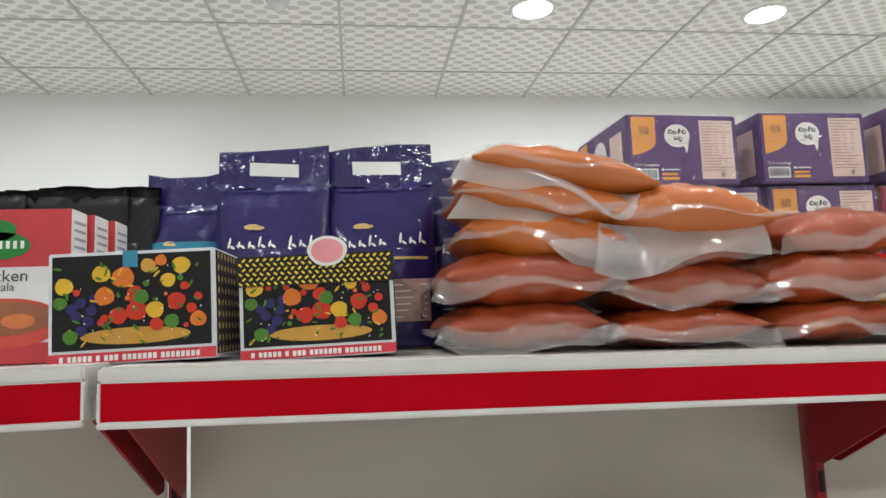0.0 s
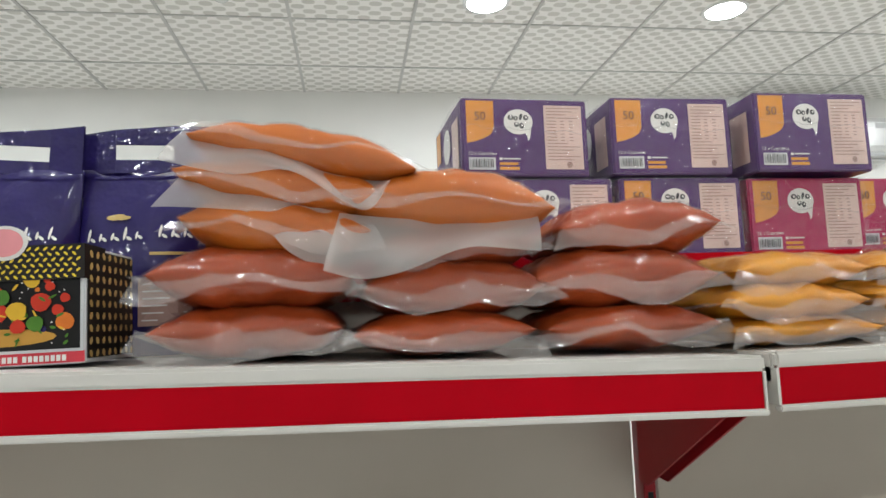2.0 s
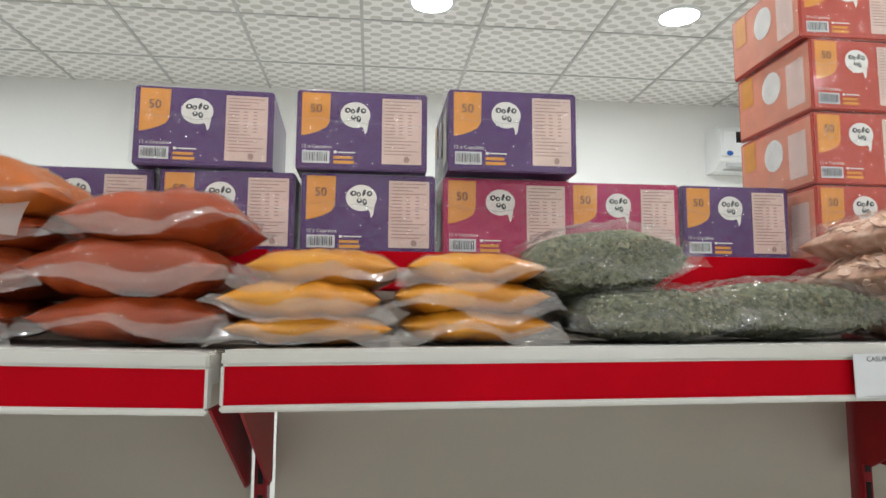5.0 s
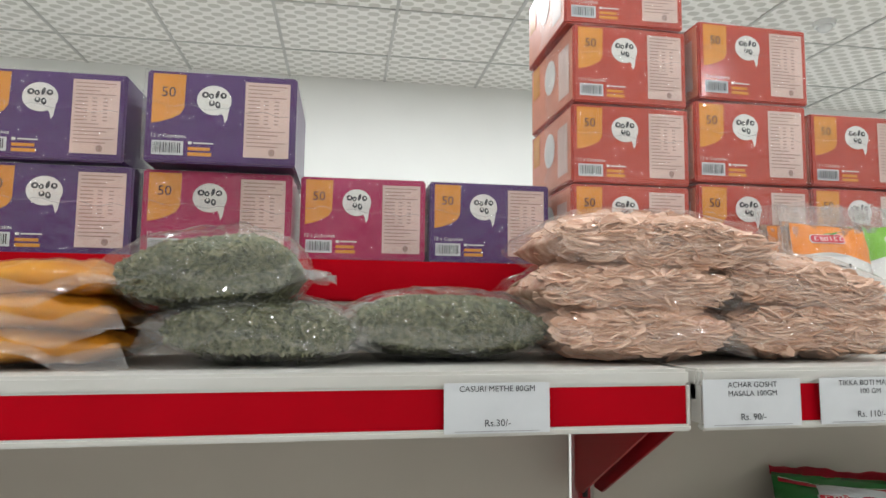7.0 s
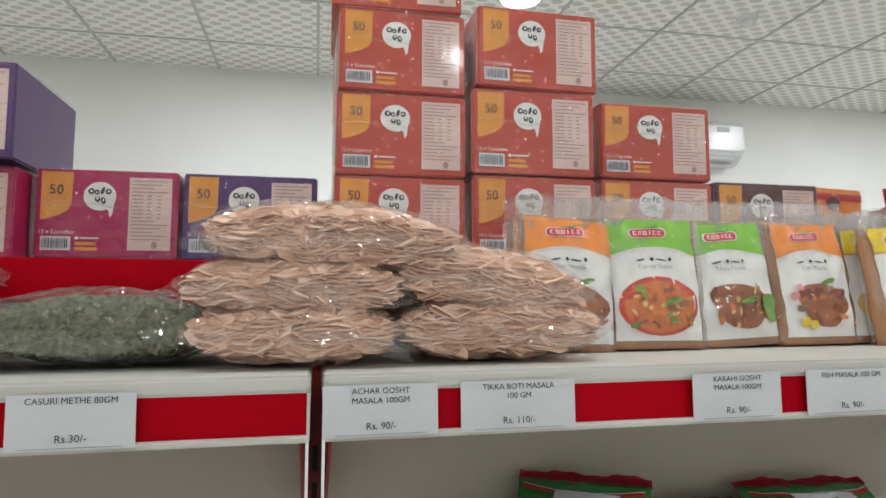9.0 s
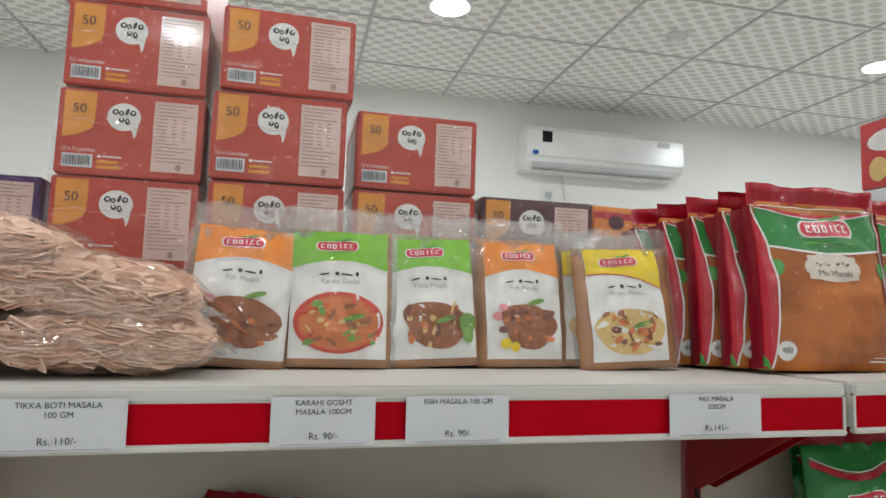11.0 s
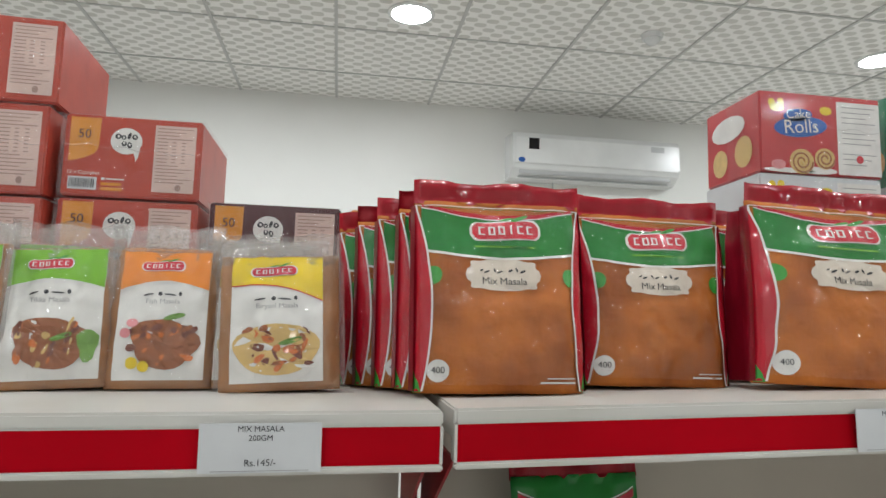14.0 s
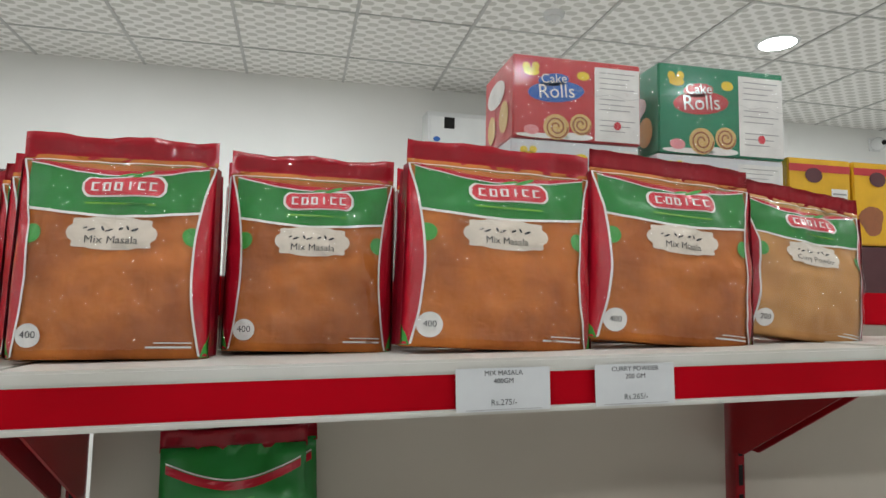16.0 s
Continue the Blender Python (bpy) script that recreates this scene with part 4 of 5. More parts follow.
def loose_flap(bag, y, upper, lower, seed):
    """The wide unfilled end of a bag, hanging over the pile as one sheet of film."""
    inv = bag.matrix_basis.inverted()
    bm = bmesh.new()
    n, m = 40, 12
    rows = []
    for j in range(m + 1):
        row = []
        for i in range(n + 1):
            (xa, za), (xb, zb) = along(upper, i / n), along(lower, i / n)
            q = j / m
            fold = 0.005 * noise.noise((i * 0.13 + seed, q * 0.8, seed)) + 0.003 * math.sin(i * 0.45 + seed + 1.2 * q) * q
            row.append(bm.verts.new(inv @ Vector((xa + (xb - xa) * q, y - 0.012 * math.sin(q * 1.8) + fold, za + (zb - za) * q))))
        rows.append(row)
    for a, b_ in zip(rows, rows[1:]):
        for i in range(n):
            bm.faces.new((a[i], a[i + 1], b_[i + 1], b_[i]))
    part("loose_film", bm, LOOSE, bag, "wide milky film end hanging over the pile", smooth=True)


loose_flap(top_bag, 0.650, [(0.046, 1.583), (0.10, 1.572), (0.15, 1.551), (0.192, 1.545)], [(0.031, 1.559), (0.08, 1.548), (0.12, 1.551), (0.158, 1.529), (0.178, 1.522), (0.193, 1.543)], 1.0)
loose_flap(second_bag, 0.652, [(0.045, 1.551), (0.09, 1.544), (0.13, 1.529), (0.159, 1.521)], [(0.027, 1.526), (0.075, 1.524), (0.098, 1.518), (0.12, 1.493), (0.148, 1.478)], 2.0)
loose_flap(right_bag, 0.646, [(0.156, 1.521), (0.21, 1.515), (0.26, 1.514), (0.304, 1.517)], [(0.144, 1.478), (0.17, 1.472), (0.20, 1.476), (0.24, 1.491), (0.27, 1.492), (0.302, 1.489)], 3.0)


# ---- clear bags of dried goods ----
def dried_bag(name, x0, x1, z0, z1, yc, core, leaf, label, group, seed, count, leaf_size, bend=0.0, rz=0.0, ry=0.0, D=0.15, tail=0.03):
    L, H = (x1 - x0), (z1 - z0)
    e = thing(name, label, "bag", group, pose((x0 + x1) / 2, yc, z0, 0, ry, rz))
    bm, half = pillow(L * 0.96, D * 0.97, H * 1.08, seed, bend)
    part("filling", bm, core, e, smooth=True)
    slices = leaf_size > 0.006
    rnd = random.Random(seed)
    verts, faces = [], []
    for k in range(count):
        u, v = rnd.uniform(-0.88, 0.88), rnd.uniform(-0.98, 0.5)
        sgn = 1 if rnd.random() < 0.8 else -0.9
        h = half(u, v) * sgn
        face = rnd.random() < 0.62
        if face:
            v = rnd.uniform(-1.05, -1.0)
            h = half(u, -0.9) * rnd.uniform(-0.95, 1.0)
        c = Vector((u * L * 0.48, v * D * 0.485, H * 0.54 + h - bend * u * u))
        nrm = Vector((u * 0.5, v * 1.2 - 0.25, 0.9 * sgn)).normalized()
        if face:
            nrm = Vector((u * 0.4 + rnd.uniform(-0.3, 0.3), -1, 0.35 + rnd.uniform(-0.4, 0.4))).normalized()
        if slices:
            # thin chips settled in flat layers, most of them edge on
            edge = rnd.random() < 0.72
            nrm = Vector((rnd.gauss(0, 0.25), rnd.gauss(-0.25, 0.35), 1)).normalized() if edge and face else (nrm + Vector((rnd.gauss(0, 0.2), 0, rnd.gauss(0, 0.2)))).normalized()
            c.y += 0.4 * leaf_size if face else 0
            t1 = Vector((1, rnd.gauss(0, 0.3), rnd.gauss(0, 0.18)))
            t1 = (t1 - nrm * t1.dot(nrm)).normalized()
            asp = rnd.uniform(0.3, 0.6)
        else:
            t1 = nrm.orthogonal().normalized()
            t1.rotate(Matrix.Rotation(rnd.uniform(0, 6.28), 3, nrm))
            asp = rnd.uniform(0.18, 0.5)
        t2 = nrm.cross(t1)
        s = leaf_size * rnd.uniform(0.5, 1.3)
        base = len(verts)
        curl = 0.5 if slices else 1.0
        ring = ((-1, 0, 0.0), (-0.75, 0.6, 0.1), (-0.2, 0.9, 0.2), (0.45, 0.8, 0.15), (0.9, 0.4, 0.05), (1, -0.2, 0.0), (0.5, -0.8, 0.2), (-0.3, -0.85, 0.2), (-0.8, -0.5, 0.1)) if slices else (
            (-1, 0, 0.0), (-0.4, 0.8, 0.2), (0.5, 0.7, 0.15), (1, 0, 0.0), (0.4, -0.8, 0.25), (-0.5, -0.7, 0.1))
        for a, b_, q in ring:
            verts.append(c + t1 * a * s + t2 * b_ * s * asp + nrm * (q * curl * s * rnd.uniform(-0.6, 1.3) + 0.0004))
        faces.append([base + i for i in range(len(ring))])
        if slices:
            # the cut rim gives each chip its thickness
            nb = len(ring)
            for i in range(nb):
                verts.append(verts[base + i] - nrm * 0.0011)
            for i in range(nb):
                k2 = (i + 1) % nb
                faces.append([base + i, base + k2, base + nb + k2, base + nb + i])
    me = bpy.data.meshes.new("flake_fill")
    me.from_pydata([tuple(p) for p in verts], [], faces)
    me.materials.append(leaf)
    o = new("flake_fill", me)
    o.parent = e
    tagged(o, kind="stuff")
    bm, _ = pillow(L * 1.06, D * 1.13, H * 1.2, seed, bend, grow=0.003)
    for v in bm.verts:
        v.co.z += 0.0025 * noise.noise((v.co.x * 60, v.co.y * 60, seed)) - 0.001
    o = part("film", bm, BAG_FILM, e, "clear glossy plastic", smooth=True)
    part("film_seam", skirt(L * 1.02, D * 1.05, H * 1.1, seed, 0.016, 0.010, 0.0, 0.008), BAG_FILM, e, "flat sealed film edge", smooth=True)
    if tail:
        bm = bmesh.new()
        rows = []
        for j in range(6):
            t = -1 + 2 * j / 5
            rows.append([bm.verts.new((L / 2 * 0.92 + tail * q * (1 - 0.35 * abs(t)), t * D * 0.36, H * 0.55 + 0.005 * math.sin(2.4 * j + 3 * q + seed) - 0.006 * q)) for q in (0, 0.5, 1)])
        for a, b_ in zip(rows, rows[1:]):
            for i in range(2):
                bm.faces.new((a[i], a[i + 1], b_[i + 1], b_[i]))
        part("film_tail", bm, CRINKLE, e, smooth=True)
    return e


HB = "clear bag of dried green fenugreek leaves lying on the shelf"
CB = "clear bag of pale dried mango slices in a pile"
dried_bag("herb_bag", 0.710, 0.852, S(0.78) + 0.001, 1.455, 0.715, HERB, HERB_L, HB, "herb bags", 21, 3200, 0.0036, ry=2)
dried_bag("herb_bag", 0.680, 0.812, 1.449, 1.503, 0.72, HERB, HERB_L, HB, "herb bags", 22, 3200, 0.0036, ry=-4)
dried_bag("herb_bag", 0.838, 1.000, S(0.92) + 0.001, 1.462, 0.735, HERB, HERB_L, HB, "herb bags", 23, 3200, 0.0036, tail=0)
GC = "bags of dried slices"
dried_bag("dried_fruit_bag", 0.992, 1.130, S(1.06) + 0.002, 1.458, 0.71, CHIP, CHIP_L, CB, GC, 31, 1150, 0.0125, tail=0)
dried_bag("dried_fruit_bag", 0.985, 1.135, 1.450, 1.490, 0.715, CHIP, CHIP_L, CB, GC, 32, 1150, 0.0125, tail=0)
dried_bag("dried_fruit_bag", 0.993, 1.178, 1.482, 1.528, 0.72, CHIP, CHIP_L, CB, GC, 33, 1150, 0.0125, ry=2, tail=0)
dried_bag("dried_fruit_bag", 1.132, 1.285, S(1.2) + 0.002, 1.462, 0.715, CHIP, CHIP_L, CB, GC, 34, 1150, 0.0125, tail=0.02)
dried_bag("dried_fruit_bag", 1.132, 1.270, 1.452, 1.497, 0.72, CHIP, CHIP_L, CB, GC, 35, 1150, 0.0125, ry=6, tail=0.025)


# ---- standing pouches ----
def standing(W, H, T, seed, nu=30, nv=36, sag=0.0, top=0.12, fill=1.0):
    """Skin of an upright filled bag: x across, z up, bulging to -y; flat at the top seal."""
    def bulge(x, z):
        u, v = max(-1, min(1, 2 * x / W)), max(0, min(1, z / H))
        a = max(0.0, 1 - abs(u) ** 3.2) ** 0.5
        p = min(1.0, max(0.0, (1 - v) / (1 - top))) if v > 0.45 else 1.0
        b_ = (math.sin(min(1, p * 1.35) * math.pi / 2)) * (0.72 + 0.28 * min(1, v / 0.2))
        return T / 2 * a * b_ * fill * (1 + 0.12 * noise.noise((u * 1.5 + seed, v * 2.2, seed))) + 0.0012 + 0.0030 * noise.noise((u * 3.4, v * 5.5 + seed, 3 + seed)) + 0.0012 * noise.noise((u * 8, v * 10 + seed, 9)) - 0.034 * T * (1 - abs(noise.noise((u * 1.8 + seed, v * 3.0 + 0.8 * u, 4 + seed)))) ** 4

    def skin(x, z, lift):
        return (x, -bulge(x, z) - lift, z)
    bm = bmesh.new()
    front = [[bm.verts.new(skin(W * (-0.5 + i / nu), H * j / nv, 0)) for i in range(nu + 1)] for j in range(nv + 1)]
    backs = [[bm.verts.new((W * (-0.5 + i / nu), bulge(W * (-0.5 + i / nu), H * j / nv), H * j / nv)) for i in range(nu + 1)] for j in range(nv + 1)]
    for j in range(nv):
        for i in range(nu):
            bm.faces.new((front[j][i], front[j][i + 1], front[j + 1][i + 1], front[j + 1][i]))
            bm.faces.new((backs[j][i], backs[j + 1][i], backs[j + 1][i + 1], backs[j][i + 1]))
        for i in (0, nu):
            bm.faces.new((front[j][i], front[j + 1][i], backs[j + 1][i], backs[j][i]))
    for i in range(nu):
        bm.faces.new((front[0][i], backs[0][i], backs[0][i + 1], front[0][i + 1]))
        bm.faces.new((front[nv][i], front[nv][i + 1], backs[nv][i + 1], backs[nv][i]))
    return bm, skin


def strip_fin(W, z0, z1, y, seed, wave=0.003, n=24, over=0.0):
    bm = bmesh.new()
    rows = []
    for r in range(4):
        rows.append([bm.verts.new((W * (-0.5 - over + (1 + 2 * over) * i / n), y + wave * math.sin(i * 0.55 + seed) * r / 3 + 0.0012 * math.sin(i * 1.7 + seed),
                                   z0 + (z1 - z0) * r / 3 + (0.0010 * math.sin(i * 0.5 + seed * 2) if r == 3 else 0))) for i in range(n + 1)])
    for a, b_ in zip(rows, rows[1:]):
        for i in range(n):
            bm.faces.new((a[i], a[i + 1], b_[i + 1], b_[i]))
    bmesh.ops.solidify(bm, geom=bm.faces[:], thickness=0.0006)
    return bm


def arch(x0, x1, ztop, zl, zm, n=14):
    """A band with a flat top whose lower edge dips to zm in the middle."""
    o = [(x0 + (x1 - x0) * k / n, zl + (zm - zl) * math.sin(math.pi * k / n)) for k in range(n + 1)]
    o += [(x1 - (x1 - x0) * k / n, ztop) for k in range(n + 1)]
    return o


def grid_band(x0, x1, low, high, skin, lift, nx=28, nz=12):
    """A printed band between two edge functions of x, following the skin."""
    bm = bmesh.new()
    rows = [[bm.verts.new(skin(x0 + (x1 - x0) * i / nx, low(i / nx) + (high(i / nx) - low(i / nx)) * j / nz, lift)) for i in range(nx + 1)] for j in range(nz + 1)]
    for a, b_ in zip(rows, rows[1:]):
        for i in range(nx):
            bm.faces.new((a[i], a[i + 1], b_[i + 1], b_[i]))
    return bm


def lozenge(skin, e, x, z, w, h, lift):
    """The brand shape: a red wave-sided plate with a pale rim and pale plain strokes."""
    pts = []
    for k in range(25):
        u = -1 + 2 * k / 24
        pts.append((u, 0.82 + 0.16 * math.sin(u * 2.4) - 0.5 * max(0, abs(u) - 0.88) / 0.12))
    o = [(x + u * w / 2, z + v * h / 2) for u, v in pts] + [(x + u * w / 2, z + (-v + 0.25 * math.sin(u * 2.4)) * h / 2) for u, v in reversed(pts)]
    rim = [(x + (px - x) * 1.07, z + (pz - z) * 1.16) for px, pz in o]
    part("logo_rim", draw([rim], skin, lift, 5), WHITE_P, e)
    part("logo_plate", draw([o], skin, lift + 0.0005, 5), LOGO_RED, e)
    bm = bmesh.new()
    for k in range(6):
        cx = x + (-0.36 + 0.145 * k) * w
        cz = z + 0.06 * h * math.sin((-1 + 2 * k / 5) * 2.0)
        if k == 3:
            draw([s_rect(cx - 0.014 * w, cx + 0.014 * w, cz - 0.2 * h, cz + 0.2 * h, 1)], skin, lift + 0.001, 1, bm)
        else:
            for (a, b_, c, d) in ((-0.05, -0.02, -0.2, 0.2), (-0.05, 0.045, 0.14, 0.2), (-0.05, 0.045, -0.2, -0.14)):
                draw([s_rect(cx + a * w, cx + b_ * w, cz + c * h, cz + d * h, 1)], skin, lift + 0.001, 1, bm)
            if k in (1, 2):
                draw([s_rect(cx + 0.025 * w, cx + 0.05 * w, cz - 0.2 * h, cz + 0.2 * h, 1)], skin, lift + 0.001, 1, bm)
    part("logo_strokes", bm, WHITE_P, e)
    part("logo_leaf", draw([s_oval(x + 0.22 * w, z + 0.62 * h, 0.15 * w, 0.09 * h, 12, 0.35), s_oval(x + 0.02 * w, z + 0.55 * h, 0.12 * w, 0.06 * h, 12, 0.2)], skin, lift + 0.0004, 1), LEAF_P, e)


def spice_bag(x0, x1, yf, H, powder, label, seed, ry=0.0, rx=-4.0, T=0.05, z=None, fade=False):
    W = x1 - x0
    xm = (x0 + x1) / 2
    e = thing("spice_bag", label, "bag", "large spice bags standing on the shelf", pose(xm, yf + T * 0.45, (S(xm) if z is None else z) + 0.001, rx, ry, 0))
    bm, skin = standing(W, H * 0.9, T, seed)
    part("filling", bm, powder, e, smooth=True)
    part("top_fin", strip_fin(W, H * 0.885, H, 0.0, seed, wave=0.002, over=0.004), FIN_RED, e, "red crimped top fin", smooth=True)
    part("top_band", grid_band(-W * 0.46, W * 0.46, lambda t: H * (0.655 - 0.035 * math.sin(math.pi * t)), lambda t: H * (0.866 - 0.055 * math.sin(math.pi * t)), skin, 0.0010), GREEN_P, e, "green printed band", smooth=True)
    part("band_line", grid_band(-W * 0.46, W * 0.46, lambda t: H * (0.643 - 0.035 * math.sin(math.pi * t)), lambda t: H * (0.655 - 0.035 * math.sin(math.pi * t)), skin, 0.0011, nz=1), WHITE_P, e)
    part("neck_line", grid_band(-W * 0.46, W * 0.46, lambda t: H * (0.866 - 0.055 * math.sin(math.pi * t)), lambda t: H * (0.880 - 0.045 * math.sin(math.pi * t)), skin, 0.0016, nz=2), FIN_RED, e)
    part("neck_line", grid_band(-W * 0.46, W * 0.46, lambda t: H * (0.861 - 0.055 * math.sin(math.pi * t)), lambda t: H * (0.866 - 0.055 * math.sin(math.pi * t)), skin, 0.0017, nz=1), WHITE_P, e)
    part("zip_line", grid_band(-W * 0.49, W * 0.49, lambda t: H * 0.873, lambda t: H * 0.8765, skin, 0.0016, nz=1), WHITE_P, e)
    part("zip_line", grid_band(-W * 0.49, W * 0.49, lambda t: H * 0.865, lambda t: H * 0.868, skin, 0.0016, nz=1), GREEN_P, e)

    def bow(t):
        return W * (0.497 - 0.085 * max(0.0, math.sin(math.pi * min(1, (t + 0.12) / 1.1))) ** 0.8)

    def side_strip(s, inner, outer, lift):
        bm = bmesh.new()
        rows = []
        for j in range(29):
            t = j / 28
            zz = H * (0.01 + 0.865 * t)
            rows.append([bm.verts.new(skin(s * (inner(t) + (outer(t) - inner(t)) * i / 4), zz, lift)) for i in range(5)])
        for p, q in zip(rows, rows[1:]):
            for i in range(4):
                bm.faces.new((p[i], p[i + 1], q[i + 1], q[i]))
        return bm
    for s in (-1, 1):
        part("gusset", side_strip(s, bow, lambda t: W * 0.5, 0.0016), FIN_RED, e, "red side gusset", smooth=True)
        part("gusset_line", side_strip(s, lambda t: bow(t) - W * 0.011, bow, 0.0019), WHITE_P, e, smooth=True)
        part("corner_print", draw([[(s * W * 0.5, H * 0.005), (s * W * 0.5, H * 0.11), (s * W * 0.475, H * 0.05), (s * W * 0.46, H * 0.005)]], skin, 0.0022, 2), LEAF_P, e)
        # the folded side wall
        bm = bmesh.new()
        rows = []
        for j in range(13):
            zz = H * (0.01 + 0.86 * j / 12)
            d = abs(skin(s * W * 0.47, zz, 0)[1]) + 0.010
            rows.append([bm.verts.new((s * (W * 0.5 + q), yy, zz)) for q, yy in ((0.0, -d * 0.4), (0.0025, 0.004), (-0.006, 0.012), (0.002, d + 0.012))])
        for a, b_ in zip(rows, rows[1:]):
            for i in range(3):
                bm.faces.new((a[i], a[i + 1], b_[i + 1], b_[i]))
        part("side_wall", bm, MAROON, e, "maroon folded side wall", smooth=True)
        part("leaf_print", draw([s_oval(s * W * 0.40, H * 0.53, W * 0.05, H * 0.045, 14, s * 0.5)], skin, 0.0012, 2), LEAF_P, e)
    lozenge(skin, e, W * 0.03, H * 0.755, W * 0.40, H * 0.105, 0.0018)
    part("small_print", draw([s_rect(-W * 0.16, W * 0.2, H * 0.668, H * 0.676, 3)], skin, 0.0018, 1), LIME_P, e)
    bdg = []
    for k in range(40):
        a = 2 * math.pi * k / 40
        c, sn = math.cos(a), math.sin(a)
        q = 1 + 0.06 * math.cos(8 * a)
        bdg.append((W * 0.21 * q * math.copysign(abs(c) ** 0.45, c), H * 0.535 + H * 0.072 * q * math.copysign(abs(sn) ** 0.6, sn)))
    part("name_badge", draw([bdg], skin, 0.0014, 6), BADGE, e)
    bm = bmesh.new()
    for k, (x, zz, rx_, rz_) in enumerate(((-0.13, 0.555, 0.012, 0.004), (-0.10, 0.548, 0.02, 0.005), (-0.05, 0.556, 0.006, 0.012), (-0.02, 0.55, 0.022, 0.004), (0.04, 0.556, 0.014, 0.006), (0.075, 0.56, 0.006, 0.012), (0.11, 0.552, 0.02, 0.006))):
        draw([s_oval(x * W, zz * H, rx_ * W, rz_ * H, 8, 0.4)], skin, 0.0019, 1, bm)
    part("script_marks", bm, INK, e)
    write_on("Mix Masala" if not fade else "Curry Powder", 0.024 * H / 0.18 * 0.36, INK, e, skin, 0, H * 0.503, 0.0022)
    part("weight_badge", draw([s_oval(-W * 0.37, H * 0.10, W * 0.062, W * 0.062, 18)], skin, 0.0016, 2), WHITE_P, e)
    write_on("400" if not fade else "200", 0.0075, INK, e, skin, -W * 0.37, H * 0.102, 0.0024)
    part("small_print", draw([s_rect(W * 0.2, W * 0.42, H * 0.045, H * 0.053, 3), s_rect(W * 0.24, W * 0.42, H * 0.065, H * 0.07, 3)], skin, 0.0015, 1), WHITE_P, e)
    # loose clear film over the neck
    part("clear_film", grid_band(-W * 0.47, W * 0.47, lambda t: H * 0.04, lambda t: H * 0.87, lambda x, z_, l: (x, skin(x, z_, l)[1] - 0.0016 * (1 + noise.noise((x * 70, z_ * 50, seed))), z_), 0.0026, 34, 40), FILM, e, smooth=True)
    return e


MX = "orange-brown spice bag with green band and red fin"
spice_bag(1.764, 1.910, 0.66, 0.180, SPICE, MX, 41, ry=-0.5)
spice_bag(1.916, 2.060, 0.69, 0.176, SPICE, MX, 42, ry=0.5)
spice_bag(2.063, 2.236, 0.655, 0.184, SPICE, MX, 43, ry=2)
spice_bag(2.232, 2.402, 0.655, 0.180, SPICE, MX, 44, ry=4)
spice_bag(2.402, 2.545, 0.675, 0.160, SPICE2, "pale curry powder bag with green band and red fin, leaning", 45, ry=7, fade=True)
for k in range(4):
    x = 1.752 - 0.016 * k
    spice_bag(x, x + 0.140, 0.695 + 0.026 * k, 0.176 - 0.002 * k, SPICE, MX + ", behind another", 50 + k, ry=-0.5 * k, T=0.035)
for k, xb in enumerate((1.915, 2.075, 2.230)):
    spice_bag(xb - 0.004, xb + 0.138, 0.735, 0.174, SPICE, MX + ", behind another", 60 + k, T=0.035)


